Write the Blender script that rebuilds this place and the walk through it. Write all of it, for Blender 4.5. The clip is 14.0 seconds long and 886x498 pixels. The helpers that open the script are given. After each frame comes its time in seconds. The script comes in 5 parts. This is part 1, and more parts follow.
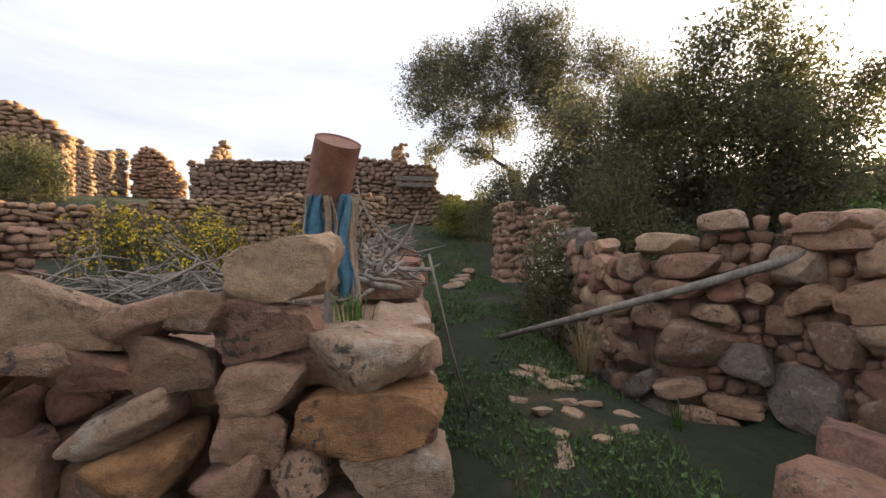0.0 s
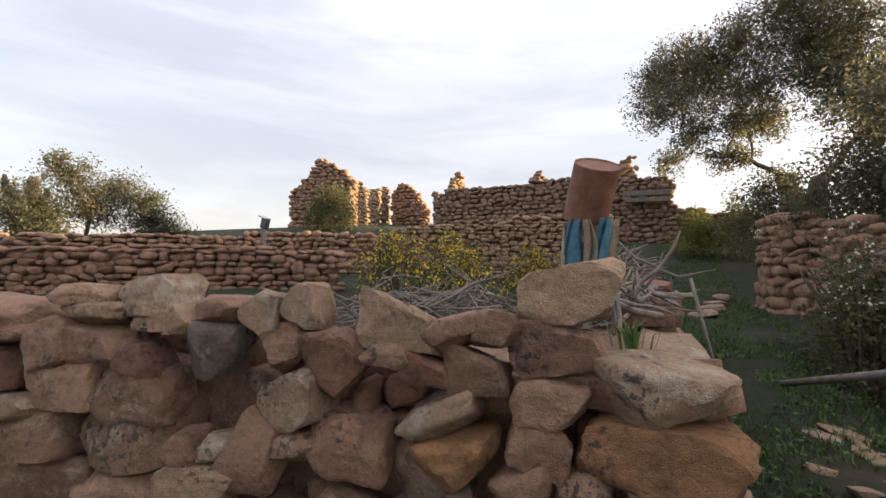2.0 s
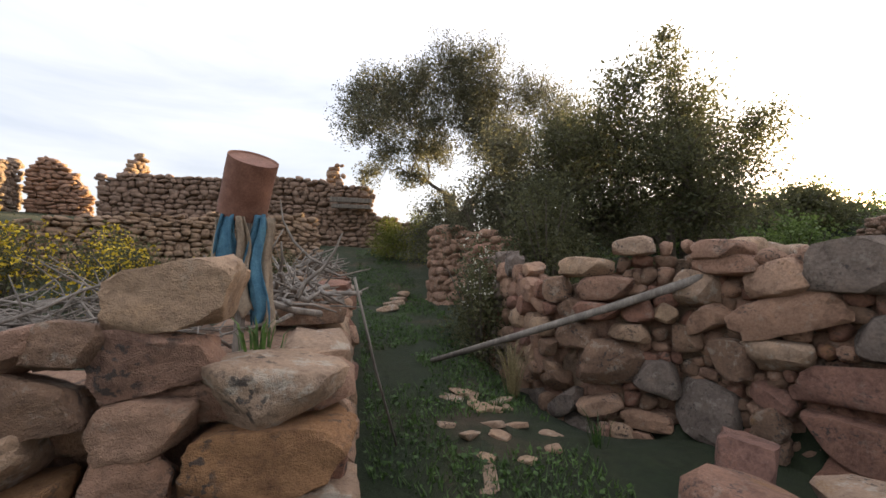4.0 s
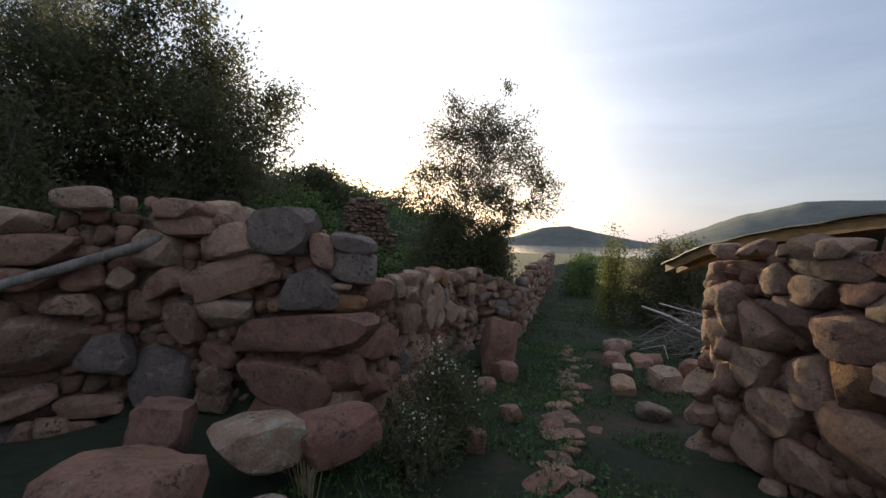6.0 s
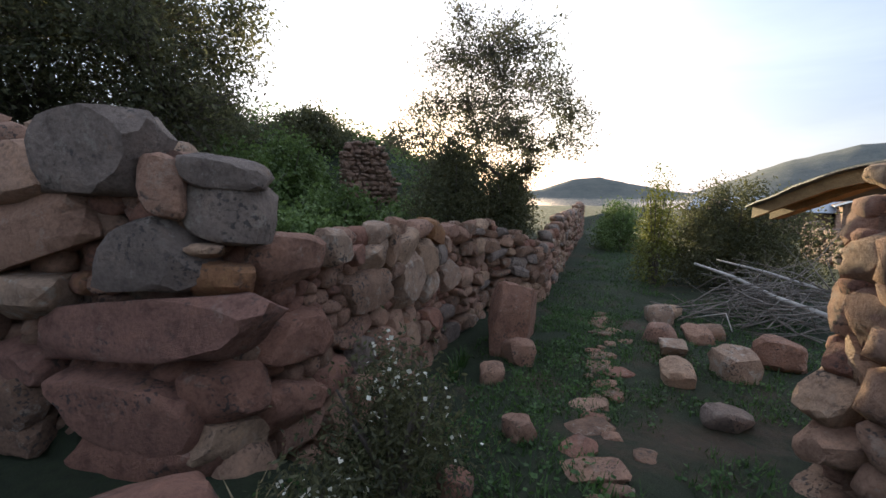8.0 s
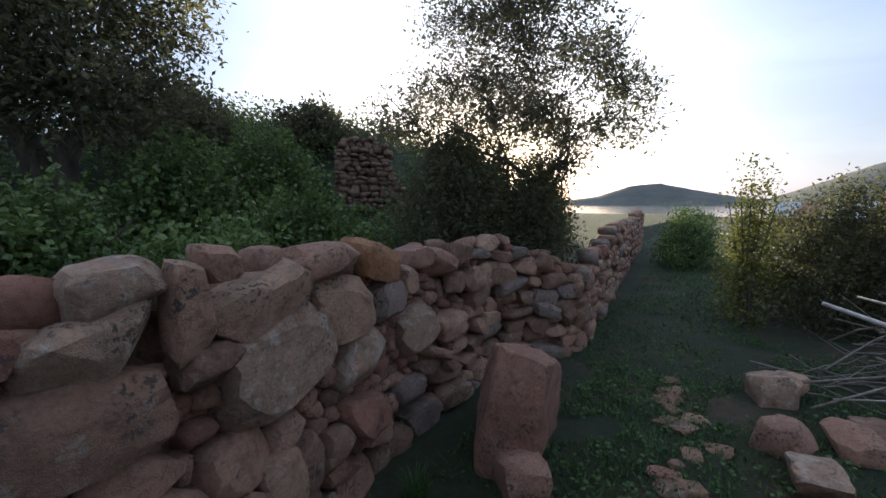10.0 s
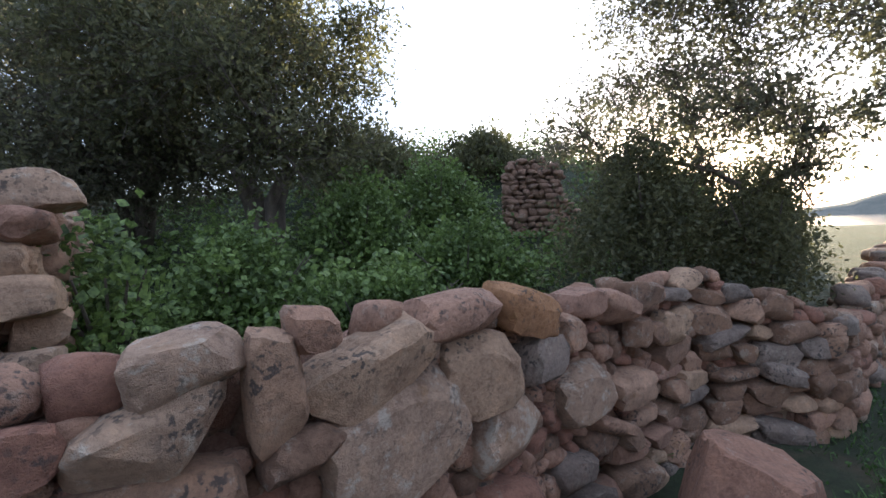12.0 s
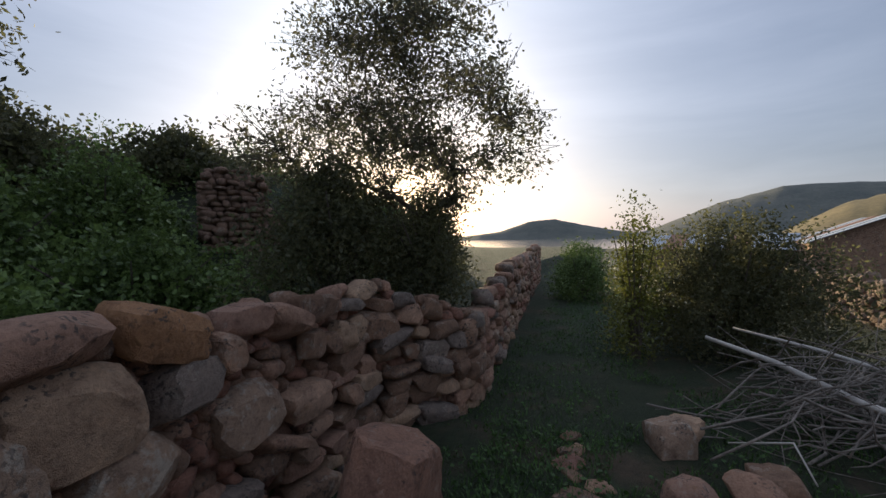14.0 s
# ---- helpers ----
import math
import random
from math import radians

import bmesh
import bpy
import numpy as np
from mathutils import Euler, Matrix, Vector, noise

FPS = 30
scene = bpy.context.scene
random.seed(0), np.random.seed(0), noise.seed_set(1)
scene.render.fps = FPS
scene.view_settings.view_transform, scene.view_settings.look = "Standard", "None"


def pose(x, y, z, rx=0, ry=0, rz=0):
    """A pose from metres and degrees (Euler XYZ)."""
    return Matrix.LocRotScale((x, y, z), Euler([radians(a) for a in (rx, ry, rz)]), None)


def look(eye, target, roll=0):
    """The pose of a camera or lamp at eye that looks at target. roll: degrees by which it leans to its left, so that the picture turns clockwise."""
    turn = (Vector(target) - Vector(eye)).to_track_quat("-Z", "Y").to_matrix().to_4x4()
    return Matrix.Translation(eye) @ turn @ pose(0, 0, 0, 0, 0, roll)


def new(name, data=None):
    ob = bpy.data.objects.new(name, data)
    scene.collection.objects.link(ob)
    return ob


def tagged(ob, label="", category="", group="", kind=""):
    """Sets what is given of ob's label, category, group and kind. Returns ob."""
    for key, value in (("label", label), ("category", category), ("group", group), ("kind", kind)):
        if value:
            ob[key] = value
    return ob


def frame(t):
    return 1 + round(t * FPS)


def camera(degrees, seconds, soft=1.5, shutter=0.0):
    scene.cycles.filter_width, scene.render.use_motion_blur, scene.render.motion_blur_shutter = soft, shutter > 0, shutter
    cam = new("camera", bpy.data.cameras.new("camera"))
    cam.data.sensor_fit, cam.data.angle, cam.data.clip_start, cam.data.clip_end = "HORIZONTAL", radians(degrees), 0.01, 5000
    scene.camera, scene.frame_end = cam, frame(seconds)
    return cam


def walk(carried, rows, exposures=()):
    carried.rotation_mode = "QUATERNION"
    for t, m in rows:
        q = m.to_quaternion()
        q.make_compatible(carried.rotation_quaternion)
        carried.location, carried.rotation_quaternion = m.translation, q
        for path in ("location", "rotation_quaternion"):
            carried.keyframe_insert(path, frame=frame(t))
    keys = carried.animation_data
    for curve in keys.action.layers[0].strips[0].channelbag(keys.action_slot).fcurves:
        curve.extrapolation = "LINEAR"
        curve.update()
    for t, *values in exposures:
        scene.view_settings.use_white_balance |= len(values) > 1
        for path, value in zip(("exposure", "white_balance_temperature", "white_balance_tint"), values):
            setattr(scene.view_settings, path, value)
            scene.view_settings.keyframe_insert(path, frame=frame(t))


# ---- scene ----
cam = camera(92.7, 14.0)
PATH = [
    (0, (0.583, 0.376, 1.462), (0.707, 2.372, 1.477), -0.3),
    (0.5, (0.562, 0.369, 1.472), (0.561, 2.369, 1.529), -0.2),
    (1, (0.519, 0.355, 1.475), (0.268, 2.338, 1.541), 0.2),
    (1.5, (0.467, 0.33, 1.475), (-0.094, 2.248, 1.556), 0.2),
    (2, (0.42, 0.304, 1.478), (-0.438, 2.107, 1.582), 0.6),
    (2.2, (0.407, 0.288, 1.478), (-0.548, 2.042, 1.584), 0.6),
    (4.3, (0.713, 0.395, 1.466), (1.406, 2.267, 1.585), -0.3),
    (4.5, (0.749, 0.4, 1.467), (1.601, 2.206, 1.573), -0.2),
    (5, (0.854, 0.366, 1.459), (2.051, 1.967, 1.542), -0.7),
    (5.5, (1.101, 0.211, 1.464), (2.694, 1.419, 1.49), -1.1),
    (6, (1.325, 0.115, 1.469), (3.163, 0.904, 1.433), 1.6),
    (6.5, (1.571, 0.231, 1.463), (3.49, 0.785, 1.359), 1.0),
    (7, (1.857, 0.294, 1.403), (3.719, 0.995, 1.202), -0.7),
    (7.5, (2.3, 0.287, 1.349), (4.101, 1.121, 1.1), 1.0),
    (8, (2.786, 0.348, 1.342), (4.558, 1.242, 1.092), 0.4),
    (8.2, (2.963, 0.364, 1.37), (4.72, 1.285, 1.119), 0.3),
    (10.3, (5.056, 0.684, 1.314), (6.658, 1.865, 1.118), -0.3),
    (10.5, (5.154, 0.689, 1.341), (6.706, 1.937, 1.156), -0.6),
    (11, (5.279, 0.823, 1.353), (6.664, 2.256, 1.184), -1.4),
    (11.5, (5.334, 0.917, 1.37), (6.552, 2.498, 1.238), -1.7),
    (12, (5.326, 0.929, 1.391), (6.404, 2.611, 1.291), -2.1),
    (12.5, (5.375, 0.923, 1.393), (6.6, 2.503, 1.341), -3.0),
    (13, (5.524, 0.822, 1.372), (7.183, 1.936, 1.303), -3.0),
    (13.5, (5.573, 0.729, 1.352), (7.393, 1.554, 1.279), -1.6),
    (14, (5.571, 0.693, 1.347), (7.43, 1.428, 1.302), -0.8),
]
walk(cam, [(t, look(eye, target, roll)) for t, eye, target, roll in PATH],
     [(0, 1.72, 7250, 15), (2.2, 1.56, 7150, 15), (4.3, 1.68, 6900, 13), (4.6, 1.35, 6500, 11), (5, 0.55, 6150, 11), (6, 0.45, 5800, 11), (7.5, 0.98, 5800, 11), (8.2, 1.05, 5650, 11), (10.3, 0.72, 5350, 11), (12.0, 1.7, 5500, 12), (12.5, 1.8, 5500, 12), (13, 0.75, 5600, 11), (14, 0.2, 5700, 12)])

# ---- light ----
SUN_AZ, SUN_EL = 29.0, 5.0
sun_dir = Vector((math.cos(radians(SUN_AZ)) * math.cos(radians(SUN_EL)), math.sin(radians(SUN_AZ)) * math.cos(radians(SUN_EL)), math.sin(radians(SUN_EL))))
world = bpy.data.worlds.new("evening_sky")
scene.world = world
world.use_nodes = True
wn, wl = world.node_tree.nodes, world.node_tree.links
wn.clear()


def wnode(kind, **values):
    n = wn.new(kind)
    for k, v in values.items():
        n.inputs[k].default_value = v
    return n


sky = wn.new("ShaderNodeTexSky")
sky.sky_type, sky.sun_disc = "NISHITA", False
sky.sun_elevation, sky.sun_rotation = radians(SUN_EL), radians(90 - SUN_AZ)
sky.air_density, sky.dust_density, sky.ozone_density = 1.0, 2.0, 1.0
coord = wn.new("ShaderNodeTexCoord")
stretch = wn.new("ShaderNodeMapping")
stretch.inputs["Scale"].default_value = (1.0, 1.0, 5.5)
wl.new(coord.outputs["Generated"], stretch.inputs["Vector"])
cloud = wnode("ShaderNodeTexNoise", Scale=1.7, Detail=7.0, Roughness=0.55, Distortion=0.4)
wl.new(stretch.outputs[0], cloud.inputs["Vector"])
veil = wn.new("ShaderNodeValToRGB")
veil.color_ramp.elements[0].position, veil.color_ramp.elements[0].color = 0.38, (0.41, 0.445, 0.515, 1)
veil.color_ramp.elements[1].position, veil.color_ramp.elements[1].color = 0.63, (0.57, 0.59, 0.64, 1)
wl.new(cloud.outputs["Fac"], veil.inputs["Fac"])
# brightening of the veil of cloud round the sun
toward = wn.new("ShaderNodeVectorMath")
toward.operation = "DOT_PRODUCT"
toward.inputs[1].default_value = Vector((sun_dir.x, sun_dir.y, 0.22)).normalized()
wl.new(coord.outputs["Generated"], toward.inputs[0])
halo = wn.new("ShaderNodeValToRGB")
halo.color_ramp.interpolation = "B_SPLINE"
halo.color_ramp.elements[0].position, halo.color_ramp.elements[0].color = 0.55, (0, 0, 0, 1)
halo.color_ramp.elements[1].position, halo.color_ramp.elements[1].color = 1.0, (1.9, 1.65, 1.3, 1)
for spot, tone in ((0.72, (0.10, 0.10, 0.11, 1)), (0.84, (0.26, 0.26, 0.26, 1)), (0.93, (0.62, 0.60, 0.57, 1))):
    halo.color_ramp.elements.new(spot).color = tone
wl.new(toward.outputs["Value"], halo.inputs["Fac"])
both = wn.new("ShaderNodeMix")
both.data_type, both.blend_type = "RGBA", "ADD"
both.inputs["Factor"].default_value = 1.0
# an overcast sky is brighter overhead than at the horizon
split = wn.new("ShaderNodeSeparateXYZ")
wl.new(coord.outputs["Generated"], split.inputs[0])
zenith = wn.new("ShaderNodeValToRGB")
zenith.color_ramp.elements[0].position, zenith.color_ramp.elements[0].color = 0.0, (0.33, 0.335, 0.36, 1)
zenith.color_ramp.elements[1].position, zenith.color_ramp.elements[1].color = 1.0, (0.74, 0.74, 0.74, 1)
zenith.color_ramp.elements.new(0.40).color = (0.37, 0.38, 0.41, 1)
wl.new(split.outputs["Z"], zenith.inputs["Fac"])
layered = wn.new("ShaderNodeMix")
layered.data_type, layered.blend_type = "RGBA", "MULTIPLY"
layered.inputs["Factor"].default_value = 1.0
wl.new(veil.outputs[0], layered.inputs["A"])
wl.new(zenith.outputs[0], layered.inputs["B"])
gain = wn.new("ShaderNodeVectorMath")
gain.operation = "SCALE"
gain.inputs["Scale"].default_value = 2.2
wl.new(layered.outputs["Result"], gain.inputs[0])
wl.new(gain.outputs[0], both.inputs["A"])
wl.new(halo.outputs[0], both.inputs["B"])
bg_sky, bg_veil, add = wn.new("ShaderNodeBackground"), wn.new("ShaderNodeBackground"), wn.new("ShaderNodeAddShader")
bg_sky.inputs["Strength"].default_value, bg_veil.inputs["Strength"].default_value = 0.05, 0.55
wl.new(sky.outputs[0], bg_sky.inputs["Color"])
wl.new(both.outputs["Result"], bg_veil.inputs["Color"])
wl.new(bg_sky.outputs[0], add.inputs[0])
wl.new(bg_veil.outputs[0], add.inputs[1])
world_out = wn.new("ShaderNodeOutputWorld")
wl.new(add.outputs[0], world_out.inputs["Surface"])

sun = new("sun", bpy.data.lights.new("sun", "SUN"))
sun.data.energy, sun.data.angle, sun.data.color = 5.0, radians(0.6), (1.0, 0.78, 0.42)
sun.matrix_world = look(sun_dir * 100, (0, 0, 0))


# ---- materials ----
def material(name, rough=0.9):
    m = bpy.data.materials.new(name)
    m.use_nodes = True
    m.node_tree.nodes["Principled BSDF"].inputs["Roughness"].default_value = rough
    return m, m.node_tree.nodes, m.node_tree.links, m.node_tree.nodes["Principled BSDF"]


def ramp(nodes, stops):
    r = nodes.new("ShaderNodeValToRGB")
    e = r.color_ramp.elements
    e[0].position, e[0].color = stops[0][0], (*stops[0][1], 1)
    e[1].position, e[1].color = stops[-1][0], (*stops[-1][1], 1)
    for p, c in stops[1:-1]:
        e.new(p).color = (*c, 1)
    return r


def noise_tex(nodes, links, scale, detail=5.0, rough=0.6, space=None, kind="ShaderNodeTexNoise"):
    n = nodes.new(kind)
    n.inputs["Scale"].default_value = scale
    if kind == "ShaderNodeTexNoise":
        n.inputs["Detail"].default_value, n.inputs["Roughness"].default_value = detail, rough
    if space is not None:
        links.new(space, n.inputs["Vector"])
    return n


def mixed(nodes, links, fac, a, b, blend="MIX"):
    x = nodes.new("ShaderNodeMix")
    x.data_type, x.blend_type = "RGBA", blend
    for key, v in (("Factor", fac), ("A", a), ("B", b)):
        if isinstance(v, (int, float)):
            x.inputs[key].default_value = v
        elif isinstance(v, tuple):
            x.inputs[key].default_value = (*v, 1)
        else:
            links.new(v, x.inputs[key])
    return x.outputs["Result"]


def bumped(nodes, links, bsdf, height, strength=0.5, distance=0.02):
    b = nodes.new("ShaderNodeBump")
    b.inputs["Strength"].default_value, b.inputs["Distance"].default_value = strength, distance
    links.new(height, b.inputs["Height"])
    links.new(b.outputs[0], bsdf.inputs["Normal"])


def stone_material(name, tones, lichen=0.5, lichen_tone=(0.50, 0.45, 0.37)):
    tones = [(r * 0.93, g * 0.86, b_ * 0.79) for r, g, b_ in tones]
    m, n, l, bsdf = material(name, 0.92)
    geo, info = n.new("ShaderNodeNewGeometry"), n.new("ShaderNodeObjectInfo")
    shift = n.new("ShaderNodeVectorMath")
    shift.operation = "MULTIPLY_ADD"
    l.new(info.outputs["Random"], shift.inputs[0])
    shift.inputs[1].default_value = (37, 53, 71)
    l.new(geo.outputs["Position"], shift.inputs[2])
    space = shift.outputs[0]
    pick = ramp(n, [(i / (len(tones) - 1), t) for i, t in enumerate(tones)])
    l.new(info.outputs["Random"], pick.inputs["Fac"])
    big = noise_tex(n, l, 7.5, 7, 0.68, space)
    chips = noise_tex(n, l, 17.0, 5, 0.6, space)
    fine = noise_tex(n, l, 55.0, 6, 0.7, space)
    grain = noise_tex(n, l, 260.0, 3, 0.6, space)
    shade = ramp(n, [(0.30, (0.40, 0.35, 0.33)), (0.46, (0.92, 0.90, 0.88)), (0.56, (1.05, 1.03, 1.0)), (0.70, (1.30, 1.22, 1.12))])
    l.new(big.outputs["Fac"], shade.inputs["Fac"])
    c = mixed(n, l, 0.85, pick.outputs[0], shade.outputs[0], "MULTIPLY")
    speck = ramp(n, [(0.36, (0.58, 0.55, 0.55)), (0.55, (1.08, 1.06, 1.04))])
    l.new(fine.outputs["Fac"], speck.inputs["Fac"])
    c = mixed(n, l, 0.55, c, speck.outputs[0], "MULTIPLY")
    # lichen crusts, pale with dark pits
    crust = noise_tex(n, l, 8.0, 9, 0.75, space)
    where = ramp(n, [(0.60 - 0.08 * lichen, (0, 0, 0)), (0.66 - 0.08 * lichen, (1, 1, 1))])
    l.new(crust.outputs["Fac"], where.inputs["Fac"])
    some = n.new("ShaderNodeMath")
    some.operation = "MULTIPLY"
    some.inputs[1].default_value = 0.62 * lichen
    l.new(where.outputs[0], some.inputs[0])
    c = mixed(n, l, some.outputs[0], c, lichen_tone)
    # dark lichen spots, gathered in patches
    pits = noise_tex(n, l, 42.0, 3, 0.55, space)
    pit = ramp(n, [(0.53, (0, 0, 0)), (0.60, (0.85, 0.85, 0.85))])
    l.new(pits.outputs["Fac"], pit.inputs["Fac"])
    patch = noise_tex(n, l, 4.2, 4, 0.6, space)
    patches = ramp(n, [(0.52, (0, 0, 0)), (0.62, (1, 1, 1))])
    l.new(patch.outputs["Fac"], patches.inputs["Fac"])
    c = mixed(n, l, mixed(n, l, 1.0, pit.outputs[0], patches.outputs[0], "MULTIPLY"), c, (0.06, 0.052, 0.047))
    # a little orange lichen and rust stain
    stain = noise_tex(n, l, 3.1, 6, 0.7, space)
    stains = ramp(n, [(0.62, (0, 0, 0)), (0.72, (0.55, 0.55, 0.55))])
    l.new(stain.outputs["Fac"], stains.inputs["Fac"])
    c = mixed(n, l, stains.outputs[0], c, (0.30, 0.16, 0.055))
    l.new(c, bsdf.inputs["Base Color"])
    total = n.new("ShaderNodeMath")
    total.operation = "ADD"
    l.new(fine.outputs["Fac"], total.inputs[0])
    l.new(grain.outputs["Fac"], total.inputs[1])
    hewn = n.new("ShaderNodeMath")
    hewn.operation = "MULTIPLY_ADD"
    l.new(chips.outputs["Fac"], hewn.inputs[0])
    hewn.inputs[1].default_value = 2.6
    l.new(total.outputs[0], hewn.inputs[2])
    bumped(n, l, bsdf, hewn.outputs[0], 0.8, 0.018)
    return m


PINK = stone_material("pink_sandstone", [(0.33, 0.195, 0.145), (0.46, 0.31, 0.225), (0.37, 0.235, 0.185), (0.41, 0.265, 0.195), (0.50, 0.35, 0.265)], 0.4)
TAN = stone_material("tan_sandstone", [(0.44, 0.32, 0.23), (0.50, 0.37, 0.27), (0.42, 0.29, 0.21)], 0.35)
ORANGE = stone_material("ochre_sandstone", [(0.34, 0.185, 0.095), (0.40, 0.23, 0.12)], 0.4, (0.40, 0.25, 0.09))
GREY = stone_material("grey_stone", [(0.21, 0.18, 0.165), (0.30, 0.255, 0.23)], 0.5)
PALE = stone_material("lichened_pale_stone", [(0.45, 0.34, 0.26), (0.39, 0.29, 0.225)], 0.9, (0.52, 0.47, 0.39))
RED = stone_material("red_sandstone", [(0.30, 0.165, 0.125), (0.36, 0.20, 0.15), (0.27, 0.155, 0.13)], 0.3)
BROWN = stone_material("brown_sandstone", [(0.25, 0.165, 0.12), (0.32, 0.215, 0.155)], 0.6)
RUBBLE = stone_material("mixed_rubble_stone", [(0.30, 0.20, 0.15), (0.40, 0.27, 0.20), (0.35, 0.22, 0.17), (0.28, 0.22, 0.18), (0.43, 0.31, 0.22)], 0.5)
STONES = [PINK, PINK, TAN, BROWN, RED, PINK, GREY, PALE]


def simple(name, dark, light, scale=8.0, rough=0.9, bump=0.3, metal=0.0, dist=0.01, stretch=(1, 1, 1)):
    m, n, l, bsdf = material(name, rough)
    bsdf.inputs["Metallic"].default_value = metal
    tc, mp = n.new("ShaderNodeTexCoord"), n.new("ShaderNodeMapping")
    mp.inputs["Scale"].default_value = stretch
    l.new(tc.outputs["Object"], mp.inputs["Vector"])
    a = noise_tex(n, l, scale, 6, 0.65, mp.outputs[0])
    b = noise_tex(n, l, scale * 9, 4, 0.6, mp.outputs[0])
    r = ramp(n, [(0.3, dark), (0.7, light)])
    l.new(a.outputs["Fac"], r.inputs["Fac"])
    s = ramp(n, [(0.3, (0.72, 0.72, 0.72)), (0.7, (1.15, 1.15, 1.15))])
    l.new(b.outputs["Fac"], s.inputs["Fac"])
    l.new(mixed(n, l, 0.8, r.outputs[0], s.outputs[0], "MULTIPLY"), bsdf.inputs["Base Color"])
    bumped(n, l, bsdf, b.outputs["Fac"], bump, dist)
    return m


def leaf_material(name, dark, light, scale=2.5, glow=0.35):
    m, n, l, bsdf = material(name, 0.6)
    geo = n.new("ShaderNodeNewGeometry")
    r = ramp(n, [(0.3, dark), (0.7, light)])
    a = noise_tex(n, l, scale, 5, 0.7, geo.outputs["Position"])
    b = noise_tex(n, l, 40.0, 2, 0.5, geo.outputs["Position"])
    half = n.new("ShaderNodeMath")
    half.operation = "MULTIPLY_ADD"
    l.new(b.outputs["Fac"], half.inputs[0])
    half.inputs[1].default_value = 0.9
    shifted = n.new("ShaderNodeMath")
    shifted.operation = "SUBTRACT"
    l.new(a.outputs["Fac"], shifted.inputs[0])
    shifted.inputs[1].default_value = 0.45
    l.new(shifted.outputs[0], half.inputs[2])
    l.new(half.outputs[0], r.inputs["Fac"])
    l.new(r.outputs[0], bsdf.inputs["Base Color"])
    trans, mx = n.new("ShaderNodeBsdfTranslucent"), n.new("ShaderNodeMixShader")
    l.new(r.outputs[0], trans.inputs["Color"])
    mx.inputs[0].default_value = glow
    l.new(bsdf.outputs[0], mx.inputs[1])
    l.new(trans.outputs[0], mx.inputs[2])
    l.new(mx.outputs[0], n["Material Output"].inputs["Surface"])
    return m


LEAF_OLIVE = leaf_material("olive_leaf", (0.065, 0.070, 0.045), (0.20, 0.19, 0.115), glow=0.6)
LEAF_DARK = leaf_material("mastic_leaf", (0.055, 0.062, 0.032), (0.17, 0.165, 0.075), glow=0.58)
LEAF_IVY = leaf_material("ivy_leaf", (0.052, 0.082, 0.024), (0.19, 0.27, 0.070))
LEAF_GRASS = leaf_material("grass_blade", (0.022, 0.052, 0.011), (0.09, 0.17, 0.036))
LEAF_LIME = leaf_material("yellow_green_leaf", (0.09, 0.11, 0.02), (0.24, 0.24, 0.05))
STRAW = leaf_material("dry_straw", (0.20, 0.16, 0.08), (0.36, 0.29, 0.15))
FLOWER_YELLOW = leaf_material("gorse_flower", (0.55, 0.38, 0.02), (0.75, 0.55, 0.04), glow=0.2)
FLOWER_WHITE = leaf_material("white_flower", (0.55, 0.52, 0.40), (0.78, 0.76, 0.66), glow=0.2)
BARK = simple("grey_bark", (0.07, 0.055, 0.045), (0.17, 0.14, 0.11), 12, 0.95, 0.8, 0, 0.02, (1, 1, 0.25))
DEADWOOD = simple("weathered_wood", (0.11, 0.09, 0.075), (0.30, 0.26, 0.22), 14, 0.9, 0.5, 0, 0.01, (1, 1, 0.3))
PALEWOOD = simple("bleached_wood", (0.40, 0.36, 0.32), (0.62, 0.58, 0.52), 14, 0.9, 0.4)
PLANK = simple("sawn_roof_board", (0.22, 0.13, 0.05), (0.45, 0.29, 0.12), 5, 0.75, 0.4, 0, 0.01, (0.3, 3, 3))
RUST = simple("rusted_tin", (0.17, 0.075, 0.05), (0.30, 0.15, 0.105), 14, 0.75, 0.3, 0.25)
CLOTH_BLUE = simple("faded_blue_cloth", (0.035, 0.12, 0.20), (0.10, 0.25, 0.33), 22, 0.95, 0.6)
CLOTH_TAN = simple("faded_tan_cloth", (0.22, 0.16, 0.11), (0.42, 0.33, 0.24), 22, 0.95, 0.6)
SHEET = simple("weathered_roof_sheet", (0.10, 0.105, 0.11), (0.22, 0.22, 0.22), 5, 0.55, 0.2, 0.3)
SHEET_PALE = simple("pale_roof_sheet", (0.34, 0.37, 0.42), (0.50, 0.53, 0.57), 3, 0.6, 0.2)
SHEET_RUST = simple("rusty_roof_sheet", (0.22, 0.11, 0.07), (0.36, 0.20, 0.13), 4, 0.8, 0.2)
GLASS_DARK = simple("lamp_black_plastic", (0.04, 0.04, 0.045), (0.08, 0.08, 0.085), 10, 0.4, 0.1)
FARHILL = simple("far_hill_scrub", (0.075, 0.085, 0.075), (0.14, 0.14, 0.115), 0.02, 0.95, 0.3, 0, 3.0)
FIELD = simple("dry_hillside", (0.16, 0.12, 0.05), (0.30, 0.22, 0.09), 0.05, 0.95, 0.3, 0, 1.0)

